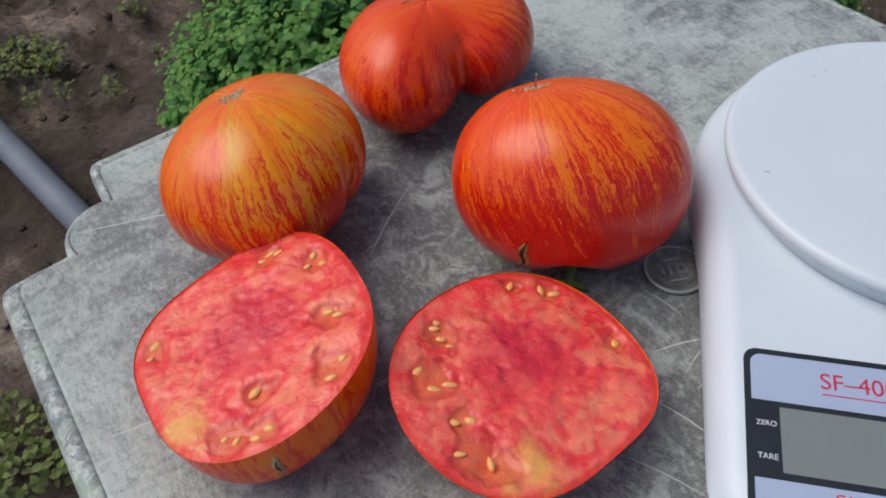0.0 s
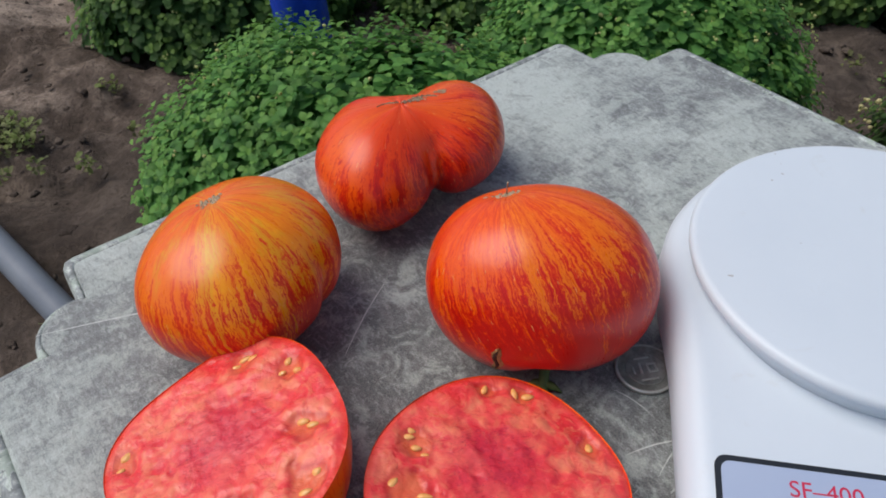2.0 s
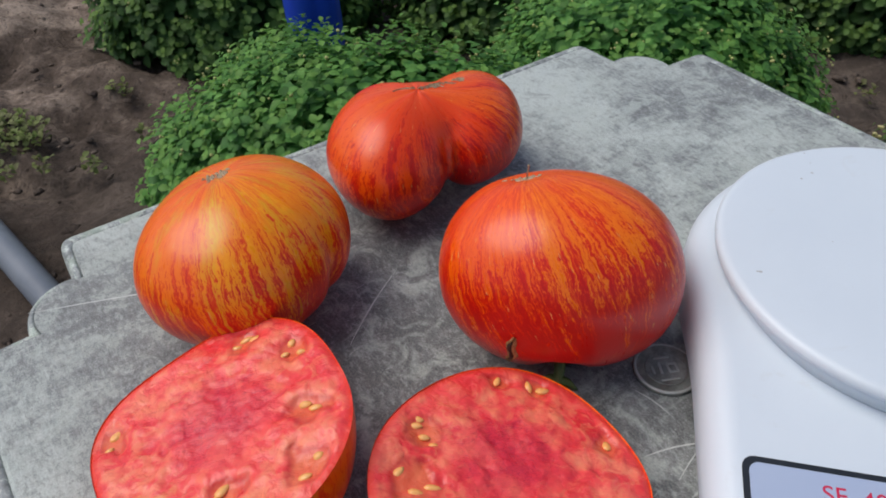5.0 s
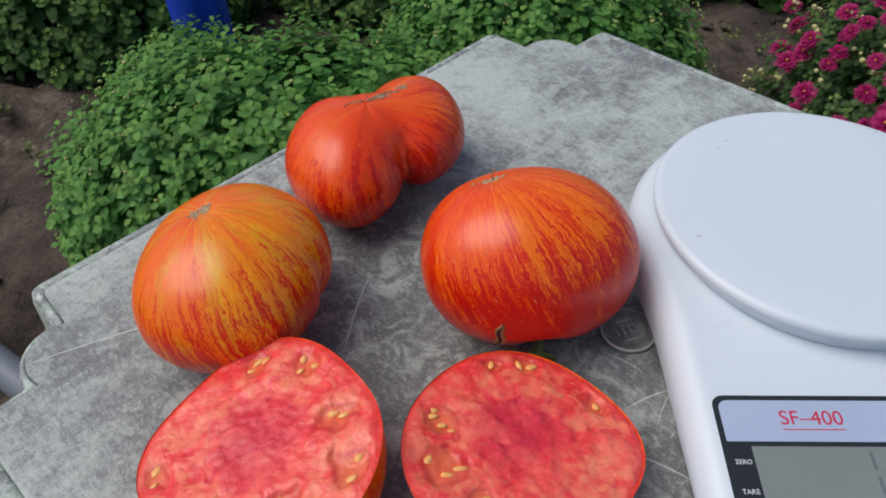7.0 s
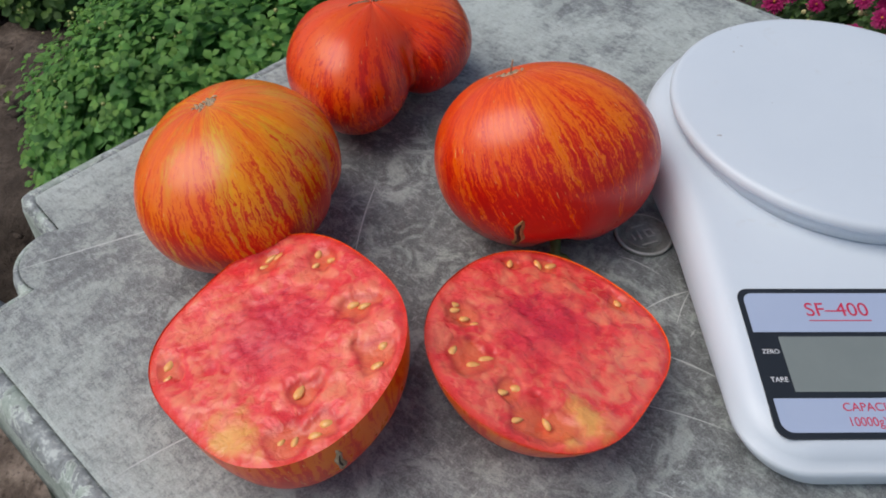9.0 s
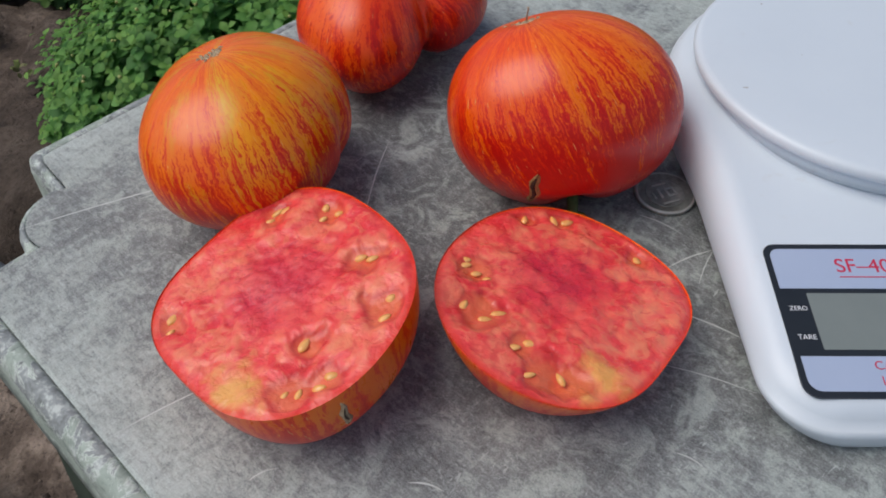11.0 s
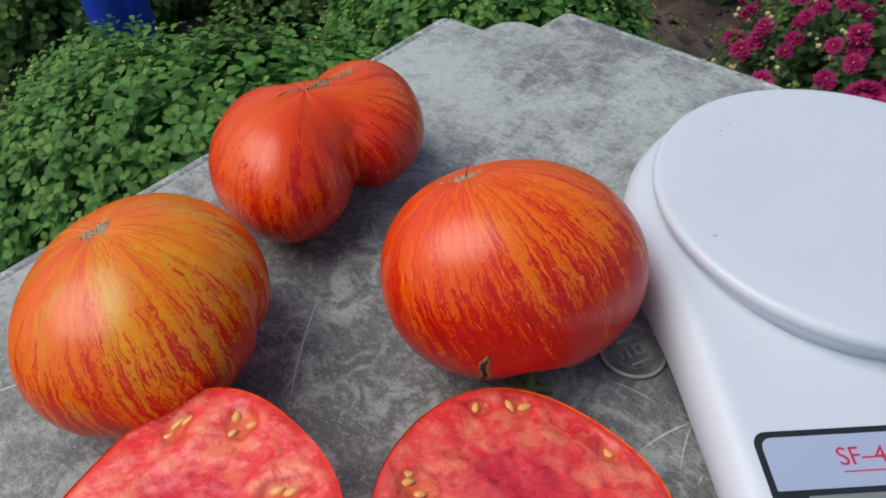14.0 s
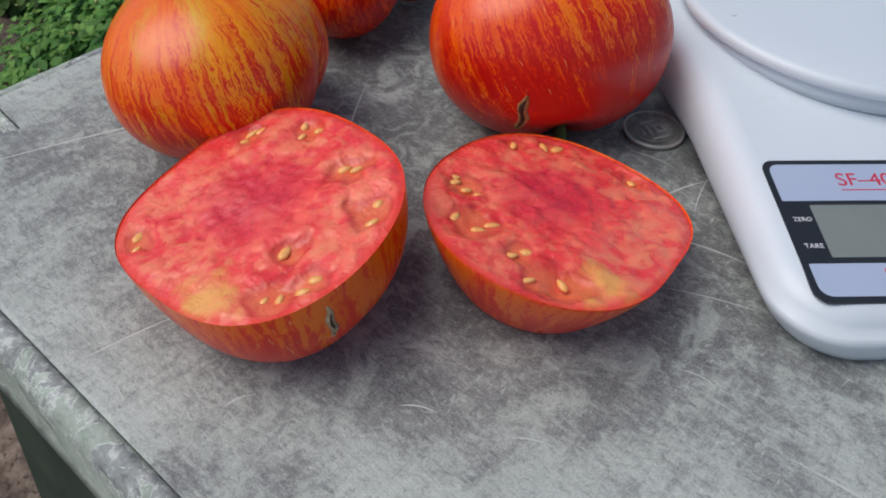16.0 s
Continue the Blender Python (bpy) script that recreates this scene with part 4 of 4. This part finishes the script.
def kitchen_scale():
    s = thing("kitchen_scale", "white plastic electronic kitchen scale with a round platform", "scale", pose(0.2080, 0.0040, T, 0, 0, 4.9))
    R, F, C = 0.0920, -0.1618, 0.024
    def outline(inset, under=0.0):
        pts = []
        r = R - inset - under
        for k in range(49):
            a = radians(180 * k / 48)
            pts.append((r * math.cos(a), r * math.sin(a)))
        def wide(y):
            q = min(1.0, max(0.0, -y / 0.06))
            return r - 0.0045 * q * q * (3 - 2 * q) + 0.010 * min(0.0, y + 0.06)

        for k in range(1, 12):
            y = (F + C) * k / 12
            pts.append((-wide(y), y))
        r = wide(-0.14)
        c = C - inset * 0.6
        for k in range(13):
            a = radians(180 + 90 * k / 12)
            pts.append((-r + c + c * math.cos(a), F + inset + c + c * math.sin(a)))
        for k in range(1, 10):
            pts.append((-r + c + (2 * r - 2 * c) * k / 10, F + inset))
        for k in range(13):
            a = radians(270 + 90 * k / 12)
            pts.append((r - c + c * math.cos(a), F + inset + c + c * math.sin(a)))
        r = R - inset - under
        for k in range(11, 0, -1):
            y = (F + C) * k / 12
            pts.append((wide(y), y))
        return pts
    def high(x, y):
        """The height of the sloping top."""
        return 0.0375 + min(0.0, y + 0.022) * 0.104

    loops = []
    for inset, dz, ground_z, under in ((0.005, None, 0.0012, 0.0070), (0.0022, None, 0.002, 0.0068), (0.0006, None, 0.006, 0.0052), (0.0002, None, 0.011, 0.0022), (0.0002, None, 0.0155, 0.0003), (0.0012, 0.0085, 0, 0.0), (0.0030, 0.0042, 0, 0.0), (0.0062, 0.0015, 0, 0.0), (0.0095, 0.0003, 0, 0.0), (0.0125, 0.0, 0, 0.0)):
        loops.append([Vector((x, y, ground_z if dz is None else high(x, y) - dz)) for x, y in outline(inset, under)])
    me = rings("body", loops, False, True)
    # close the top with straight rows from side to side
    n, b0 = len(loops[0]), (len(loops) - 1) * len(loops[0])
    rows_l = [b0 + k for k in range(24, 49 + 11 + 13)]
    rows_r = [b0 + 24 - (k - 24) if k < 49 else b0 + n - (k - 48) for k in range(24, 49 + 11 + 13)]
    bm = bmesh.new()
    bm.from_mesh(me)
    bm.verts.ensure_lookup_table()
    for k in range(len(rows_l) - 1):
        quad = []
        for q in (rows_r[k], rows_l[k], rows_l[k + 1], rows_r[k + 1]):
            if q not in quad:
                quad.append(q)
        if k == len(rows_l) - 2:
            quad = [rows_r[k], rows_l[k], rows_l[k + 1], *[rows_l[k + 1] + m for m in range(1, 10)], rows_r[k + 1]]
        bm.faces.new([bm.verts[q] for q in quad]).smooth = True
    bmesh.ops.recalc_face_normals(bm, faces=list(bm.faces))
    bm.to_mesh(me)
    bm.free()
    part("body", me, WHITE, s, "white moulded body with rounded edges")
    for x, y in ((-0.06, 0.05), (0.06, 0.05), (-0.06, -0.14), (0.06, -0.14)):
        part("foot", tube("foot", [(x, y, 0.0), (x, y, 0.002)], [0.006, 0.006], 16), DARK_INK, s)
    # neck and platform
    def disc(profile, name, mat, label=""):
        me = rings(name, [[Vector((r * math.cos(math.tau * k / 96) - 0.0011, r * math.sin(math.tau * k / 96) + 0.0044, z)) for k in range(96)] for r, z in profile])
        return part(name, me, mat, s, label)
    disc(((0.0765, 0.034), (0.0757, 0.0385), (0.0748, 0.0416)), "neck", WHITE)
    disc(((0.066, 0.0407), (0.0770, 0.0407), (0.0788, 0.0411), (0.0796, 0.0421), (0.0798, 0.0435), (0.0793, 0.0449), (0.0781, 0.0459), (0.0762, 0.0462), (0.05, 0.0462), (0.02, 0.0462), (0.001, 0.0462)),
         "platform", WHITE, "flat round white weighing platform")
    # display label
    def on_top(x, y, dz):
        a = math.degrees(math.atan(0.104))
        return pose(x, y, high(x, y) + dz, a, 0, 0)
    X0, X1, Y0, Y1 = -0.0755, -0.0015, -0.1535, -0.0920
    lab = part("display_label", plate("display_label", X0, X1, Y0, Y1, (0.002, 0.0045, 0.0055, 0.002), 0.00025, high), DARK_INK, s, "dark framed display label")
    part("upper_panel", plate("upper_panel", X0 + 0.0022, X1 - 0.0022, -0.1115, Y1 - 0.0022, (0.001, 0.0035, 0.0003, 0.0003), 0.0004, high), PANEL, lab)
    part("lower_panel", plate("lower_panel", X0 + 0.0022, X1 - 0.0022, Y0 + 0.0022, -0.1385, (0.0003, 0.0003, 0.0042, 0.001), 0.0004, high), PANEL, lab)
    part("display", plate("display", X0 + 0.0110, X1 - 0.0090, -0.1360, -0.1135, (0.0004,) * 4, 0.0004, high), LCD, lab, "grey-green display showing one faint digit")
    for x, y, w, h in ((-0.0205, -0.1190, 0.0012, 0.0070), (-0.0205, -0.1285, 0.0012, 0.0070), (-0.0168, -0.1335, 0.0062, 0.0012)):
        part("segment", plate("segment", x - w / 2, x + w / 2, y - h / 2, y + h / 2, (0.0002,) * 4, 0.00055, high), LCD_INK, lab)
    text("model_text", "SF\u2013400", 0.0242, RED_INK, lab, on_top(-0.0385, -0.1045, 0.00045))
    part("underline", plate("underline", -0.0505, -0.0265, -0.1068, -0.1064, (0.0001,) * 4, 0.0005, high), RED_INK, lab)
    text("capacity_text", "CAPACITY:", 0.0218, RED_INK, lab, on_top(-0.0385, -0.1434, 0.00045))
    text("capacity_figures", "10000gX1g/353ozX0.1oz", 0.0430, RED_INK, lab, on_top(-0.0270, -0.1490, 0.00045), tall=1.1)
    for words, x, y, w in (("ZERO", X0 + 0.0066, -0.1205, 0.0064), ("TARE", X0 + 0.0066, -0.1320, 0.0064), ("g", X1 - 0.0050, -0.1190, 0.0016), ("OZ", X1 - 0.0045, -0.1302, 0.0040)):
        text("key_text", words, w, WHITE_INK, lab, on_top(x, y, 0.0003))
    K0, K1 = 0.0089, 0.0775
    lab2 = part("button_label", plate("button_label", K0, K1, Y0, Y1, (0.0045, 0.002, 0.002, 0.0055), 0.00025, high), DARK_INK, s, "dark framed button label")
    part("upper_panel", plate("upper_panel", K0 + 0.0022, K1 - 0.0022, -0.1115, Y1 - 0.0022, (0.0035, 0.001, 0.0003, 0.0003), 0.0004, high), PANEL, lab2)
    part("lower_panel", plate("lower_panel", K0 + 0.0022, K1 - 0.0022, Y0 + 0.0022, -0.1385, (0.0003, 0.0003, 0.001, 0.0042), 0.0004, high), PANEL, lab2)
    def button(x, y):
        def dome(r, z0, z1):
            return rings("button", [[Vector((rr * math.cos(math.tau * k / 40), rr * math.sin(math.tau * k / 40), z)) for k in range(40)] for rr, z in ((r, z0), (r, z1 - 0.0003), (r * 0.95, z1), (0.0005, z1))])
        ring = part("button", dome(0.0100, -0.0004, 0.0006), WHITE_INK, lab2, "round red button with a white ring", on_top(x, y, 0.0))
        part("cap", dome(0.0088, 0.0, 0.0010), RED_INK, ring)
        text("button_text", "ON/OFF", 0.0125, WHITE_INK, ring, pose(0.0013, -0.0013, 0.00105, 0, 0, 45))

    button(0.0235, -0.1235)
    return s


kitchen_scale()


# ---- coin ----
def coin():
    c = thing("coin", "worn silver-grey coin with a ring round its core", "coin", pose(0.1174, -0.0387, T, 0, 0, 25))
    def lathe(profile, n=64, capped=True):
        return rings("ring", [[Vector((r * math.cos(math.tau * k / n), r * math.sin(math.tau * k / n), z)) for k in range(n)] for r, z in profile], capped, capped)
    part("ring", lathe(((0.0130, 0.0), (0.0135, 0.0005), (0.0135, 0.0018), (0.0131, 0.0022), (0.0122, 0.0022), (0.0119, 0.0018), (0.0094, 0.0018), (0.0091, 0.0014), (0.001, 0.0014))), COIN_RING, c)
    part("edge", lathe(((0.0121, 0.0019), (0.0124, 0.0024), (0.0131, 0.0024), (0.0136, 0.0018), (0.0134, 0.0016)), 64, False), COIN_RELIEF, c, "worn bright raised edge")
    part("core", lathe(((0.0088, 0.0012), (0.0087, 0.0019), (0.0084, 0.0019), (0.0082, 0.0016), (0.001, 0.0016))), COIN_CORE, c)
    for x, y, w, h, a in ((-0.0022, 0.0005, 0.0011, 0.0060, -5), (0.0030, 0.0022, 0.0042, 0.0010, 0), (0.0030, -0.0020, 0.0042, 0.0010, 0), (0.0012, 0.0, 0.0010, 0.0045, 0), (0.0048, 0.0, 0.0010, 0.0045, 0), (0.0, 0.0058, 0.0070, 0.0009, 0), (0.0, -0.0058, 0.0080, 0.0009, 0), (-0.0055, 0.0, 0.0009, 0.0040, 0)):
        part("relief", rounded_box("relief", w, h, 0.0008, 0.0003), COIN_RELIEF, c, "", pose(x, y, 0.0017, 0, 0, a))


coin()

# ---- garden ----
def leaf_template(lobes=True):
    """A lobed leaf, 1 long, folded along its midrib and drooping at the tip."""
    half_w = ((0.0, 0.03), (0.14, 0.12), (0.32, 0.34), (0.45, 0.31), (0.60, 0.40), (0.78, 0.27), (0.92, 0.13), (1.0, 0.0)) if lobes else ((0, 0.03), (0.3, 0.2), (0.6, 0.24), (0.85, 0.12), (1, 0))
    verts, faces = [], []
    for s, w in half_w:
        z = -0.32 * s * s + 0.10 * s
        verts += [(s, -w, z + 0.25 * w), (s, 0, z), (s, w, z + 0.25 * w)]
    for k in range(len(half_w) - 1):
        b = 3 * k
        faces += [(b, b + 3, b + 4, b + 1), (b + 1, b + 4, b + 5, b + 2)]
    return np.array(verts), np.array(faces)


def scatter(name, template, placements, tones):
    """One mesh of many copies: placements are (4 x 4) matrices as arrays, tones lighten single leaves."""
    tv, tf = template
    n = len(placements)
    M = np.array(placements)
    V = np.einsum("nij,kj->nki", M[:, :3, :3], tv) + M[:, None, :3, 3]
    F = (tf[None] + (np.arange(n) * len(tv))[:, None, None]).reshape(-1, tf.shape[1])
    me = bpy.data.meshes.new(name)
    me.from_pydata(V.reshape(-1, 3).tolist(), [], F.tolist())
    me.update()
    t = np.zeros((n, len(tv), 3))
    t[:, :, 0] = np.array(tones)[:, None]
    set_vectors(me, "tone", t.reshape(-1, 3))
    return me


def frame_at(p, out, turn, tilt, size):
    """A leaf's pose: at p, its length turned round the way out and lifted by tilt."""
    z = Vector(out).normalized()
    x = z.orthogonal().normalized()
    x = Matrix.Rotation(turn, 3, z) @ x
    d = (x * math.cos(tilt) + z * math.sin(tilt)).normalized()
    side = z.cross(d).normalized()
    up = d.cross(side)
    return np.array(((d.x * size, side.x * size, up.x * size, p.x), (d.y * size, side.y * size, up.y * size, p.y), (d.z * size, side.z * size, up.z * size, p.z), (0, 0, 0, 1)))


LEAF_SHAPE = leaf_template()


def bush(label, centre, rx, ry, h, shoots, leaf, material, seed, flowers=0, buds=0.14, flower_size=0.022):
    rnd = random.Random(seed)
    b = thing("chrysanthemum_bush" if flowers else "bush", label, "bush", pose(centre[0], centre[1], 0), "garden bushes")
    mats, tones, bud_at, tips, stems = [], [], [], [], []
    for i in range(shoots):
        # evenly over a dome, a little ragged
        k = (i + 0.5) / shoots
        az = i * 2.399963 + rnd.uniform(-0.25, 0.25)
        el = math.asin(min(1, max(0.04, 1 - k * 0.98)))
        rag = 1 + 0.10 * noise.noise(Vector((math.cos(az) * 2, math.sin(az) * 2, el * 3 + seed))) + rnd.uniform(-0.06, 0.06)
        sq = math.cos(el) ** 0.8
        p = Vector((rx * sq * math.cos(az) * rag, ry * sq * math.sin(az) * rag, max(0.02, h * math.sin(el) ** 0.8 * rag)))
        out = Vector((p.x / rx ** 2, p.y / ry ** 2, 1.1 * p.z / h ** 2 + 0.8 / h)).normalized()
        tips.append((p, out))
        n = rnd.randint(10, 14)
        length = rnd.uniform(0.05, 0.075)
        for j in range(n):
            s = j / (n - 1)
            q = p - out * length * (1 - s) + Vector((rnd.gauss(0, 0.003), rnd.gauss(0, 0.003), 0))
            size = leaf * (1.15 - 0.72 * s ** 1.5) * rnd.uniform(0.8, 1.15)
            mats.append(frame_at(q, out, j * 2.4 + rnd.uniform(-0.4, 0.4), radians(2 + 30 * s ** 1.5 + rnd.uniform(-16, 16)), size))
            tones.append(max(0.0, (s - 0.55) * 1.1) * rnd.uniform(0.3, 1.0))
        if rnd.random() < buds:
            bud_at.append(p + out * 0.006)
        if i % 5 == 0:
            stems.append(p - out * length)
    part("foliage", scatter("foliage", LEAF_SHAPE, mats, tones), material, b, "dense lobed green leaves").data.polygons.foreach_set("use_smooth", [True] * (len(mats) * len(LEAF_SHAPE[1])))
    tagged(b.children[0], kind="stuff")
    # inner shade leaves close the gaps
    inner, it = [], []
    for i in range(int(shoots * 3.0)):
        az, el, f = rnd.uniform(0, math.tau), math.asin(rnd.uniform(0.02, 1)), rnd.uniform(0.55, 0.86)
        sq = math.cos(el) ** 0.8
        p = Vector((rx * sq * math.cos(az) * f, ry * sq * math.sin(az) * f, h * math.sin(el) ** 0.8 * f + 0.01))
        inner.append(frame_at(p, (math.cos(az), math.sin(az), 0.8), rnd.uniform(0, math.tau), rnd.uniform(-0.3, 0.6), leaf * rnd.uniform(1.0, 1.5)))
        it.append(0.0)
    tagged(part("inner_foliage", scatter("inner_foliage", LEAF_SHAPE, inner, it), material, b), kind="stuff")
    sv, sf = [], []
    for q in stems:
        base = Vector((q.x * 0.25, q.y * 0.25, 0))
        a = (q - base).normalized().orthogonal().normalized() * 0.0022
        c = (q - base).normalized().cross(a)
        o = len(sv)
        sv += [base + a, base + c, base - a, base - c, q + a * 0.6, q + c * 0.6, q - a * 0.6, q - c * 0.6]
        sf += [(o, o + 1, o + 5, o + 4), (o + 1, o + 2, o + 6, o + 5), (o + 2, o + 3, o + 7, o + 6), (o + 3, o, o + 4, o + 7)]
    tagged(part("stems", mesh_from("stems", sv, sf), TWIG, b), kind="stuff")
    if bud_at:
        bm = bmesh.new()
        bmesh.ops.create_icosphere(bm, subdivisions=1, radius=1)
        tv = np.array([v.co[:] for v in bm.verts])
        tf = np.array([[v.index for v in f.verts] for f in bm.faces])
        bm.free()
        ms = []
        for p in bud_at:
            for _ in range(rnd.randint(1, 3)):
                r = rnd.uniform(0.0014, 0.0027) * (1.6 if flowers else 1)
                m = np.eye(4)
                m[:3, :3] *= r
                m[:3, 3] = (p.x + rnd.gauss(0, 0.005), p.y + rnd.gauss(0, 0.005), p.z + rnd.gauss(0, 0.003))
                ms.append(m)
        tagged(part("bud_cluster", scatter("bud_cluster", (tv, tf), ms, [0.0] * len(ms)), CREAM if flowers else BUD, b, "small pale buds"), kind="stuff")
    if flowers:
        top = sorted(tips, key=lambda t: -t[0].z)[: int(len(tips) * 0.8)]
        for k in range(flowers):
            p, out = top[int(k * len(top) / flowers)]
            f = FLOWERS[k % len(FLOWERS)]
            out = (out + Vector((rnd.gauss(0, 0.25), rnd.gauss(0, 0.25) - 0.15, 0.2))).normalized()
            m = Matrix.Translation(p + out * 0.012) @ out.to_track_quat("Z", "Y").to_matrix().to_4x4() @ Matrix.Rotation(rnd.uniform(0, 6), 4, "Z") @ Matrix.Scale(rnd.uniform(0.75, 1.15) * flower_size, 4)
            ob = part("flower", f[0], PETAL, b, "", m)
            part("heart", f[1], HEART, ob)
    return b


def flower_meshes(seed):
    """A double daisy-like flower, radius 1: rings of petals round a small heart."""
    rnd = random.Random(seed)
    tv = np.array([(0.12, -0.04, 0), (0.12, 0.04, 0), (0.55, -0.115, 0.02), (0.55, 0.115, 0.02), (0.9, -0.09, -0.03), (0.9, 0.09, -0.03), (1.0, 0, -0.06)])
    tf = np.array([(0, 2, 3, 1), (2, 4, 5, 3), (4, 6, 5, 5)])
    verts, faces = [], []
    for ring, (n, size, tilt, lift) in enumerate(((20, 1.0, 2, 0.0), (18, 0.90, 18, 0.06), (15, 0.74, 36, 0.12), (11, 0.55, 54, 0.17))):
        for k in range(n):
            a = math.tau * (k + 0.5 * (ring % 2)) / n + rnd.uniform(-0.08, 0.08)
            s = size * rnd.uniform(0.88, 1.08)
            m = Matrix.Rotation(a, 4, "Z") @ Matrix.Rotation(-radians(tilt + rnd.uniform(-7, 7)), 4, "Y") @ Matrix.Scale(s, 4)
            b = len(verts)
            verts += [m @ Vector(v) + Vector((0, 0, lift)) for v in tv.tolist()]
            faces += [(b, b + 2, b + 3, b + 1), (b + 2, b + 4, b + 5, b + 3), (b + 4, b + 6, b + 5)]
    petals = mesh_from("flower", verts, faces)
    set_vectors(petals, "tone", [(0, 0, 0)] * len(verts))
    heart = rings("heart", [[Vector((r * math.cos(k * 0.6283), r * math.sin(k * 0.6283), z)) for k in range(10)] for r, z in ((0.16, 0.14), (0.15, 0.24), (0.08, 0.29))])
    return petals, heart


FLOWERS = [flower_meshes(s) for s in (1, 2, 3)]

bush("low mounded green garden bush with small pale buds", (-0.185, 0.46), 0.35, 0.21, 0.290, 1750, 0.0215, LEAF, 1, buds=0.07)
bush("small green garden bush before the blue post", (-0.37, 0.60), 0.17, 0.10, 0.236, 440, 0.0215, LEAF, 8, buds=0.05)
bush("low mounded green garden bush behind the table corner", (0.09, 0.78), 0.26, 0.26, 0.30, 1350, 0.0215, LEAF, 2)
bush("shaded dark green garden bush on bare soil", (-0.76, 1.08), 0.31, 0.28, 0.34, 800, 0.027, LEAF_SHADED, 3, buds=0.05)
bush("dark green garden bush further back", (-0.10, 1.22), 0.36, 0.24, 0.32, 800, 0.027, LEAF_SHADED, 4, buds=0.05)
bush("dark green garden bush beyond the bare path", (0.57, 1.44), 0.36, 0.24, 0.32, 700, 0.029, LEAF_SHADED, 5, buds=0.05)
bush("chrysanthemum bush with dark pink flowers and cream buds", (0.72, 0.77), 0.27, 0.26, 0.29, 620, 0.0165, LEAF_FLOWER, 6, flowers=150, buds=0.35, flower_size=0.0165)
bush("chrysanthemum bush thick with bright pink flowers", (0.618, 0.425), 0.19, 0.17, 0.272, 420, 0.0165, LEAF_FLOWER, 7, flowers=300, buds=0.12, flower_size=0.0185)


def weed(label, centre, radius, count, size, seed):
    rnd = random.Random(seed)
    ms, tones = [], []
    for _ in range(count):
        a, r = rnd.uniform(0, math.tau), radius * math.sqrt(rnd.random())
        p = Vector((centre[0] + r * math.cos(a), centre[1] + 0.6 * r * math.sin(a), rnd.uniform(-0.006, 0.022)))
        ms.append(frame_at(p, (rnd.gauss(0, 0.2), rnd.gauss(0, 0.2), 1), rnd.uniform(0, math.tau), rnd.uniform(0.1, 1.1), size * rnd.uniform(0.6, 1.2)))
        tones.append(rnd.uniform(0, 0.4))
    ob = part("weed", scatter("weed", LEAF_SHAPE, ms, tones), WEED)
    tagged(ob, label, "weed", "weeds on the soil", "stuff")


weed("patch of yellow-green weeds on soil", (-0.93, 0.56), 0.085, 420, 0.0115, 31)
weed("patch of yellow-green weeds on soil", (-0.50, -0.06), 0.10, 460, 0.0115, 32)
for k, (x, y, r, n) in enumerate(((-0.80, 0.50, 0.018, 10), (-0.72, 0.52, 0.022, 14), (-0.83, 0.46, 0.015, 8), (-0.82, 0.74, 0.02, 12), (-0.69, 0.62, 0.015, 6), (0.47, 1.08, 0.02, 10), (0.50, 0.93, 0.018, 9), (0.43, 0.86, 0.02, 10), (-0.55, 0.20, 0.02, 10), (-0.45, 0.12, 0.02, 9))):
    weed("tiny green seedling in bare soil", (x, y), r, n * 2, 0.012, 40 + k)


# ---- pipe on the ground ----
def ground_pipe():
    t = thing("pipe", "grey plastic pipe lying on the soil", "pipe")
    a, b = Vector((-1.60, 0.79, 0.017)), Vector((-0.10, -0.02, 0.017))
    loops = []
    d = (b - a).normalized()
    x = Vector((0, 0, 1)).cross(d)
    for s in [k / 30 for k in range(31)]:
        p = a.lerp(b, s) + Vector((0, 0, 0.003 * math.sin(s * 9)))
        loops.append([p + (x * math.cos(q) + Vector((0, 0, 1)) * math.sin(q)) * 0.0205 for q in [math.tau * k / 24 for k in range(24)]])
    part("tube", rings("tube", loops), PIPE, t)


ground_pipe()


# ---- blue post behind the bush ----
def blue_leg():
    t = thing("plastic_post", "smooth bright blue plastic post with a fold, behind the bush", "post", pose(-0.405, 0.72, 0))
    loops = []
    for k in range(12):
        s = k / 11
        z = -0.01 + 0.46 * s
        lean = -0.020 * (s - 0.35)
        w = 0.039 + 0.004 * s
        prof = [(-w, 0.010), (-w * 0.98, -0.012), (-w * 0.5, -0.026), (0.0, -0.030), (w * 0.35, -0.020), (w * 0.45, -0.016), (w * 0.9, -0.020), (w, -0.006), (w, 0.012), (w * 0.5, 0.024), (-w * 0.5, 0.024)]
        loops.append([Vector((x + lean, y, z)) for x, y in prof])
    part("shaft", rings("shaft", loops), BLUE, t)


blue_leg()
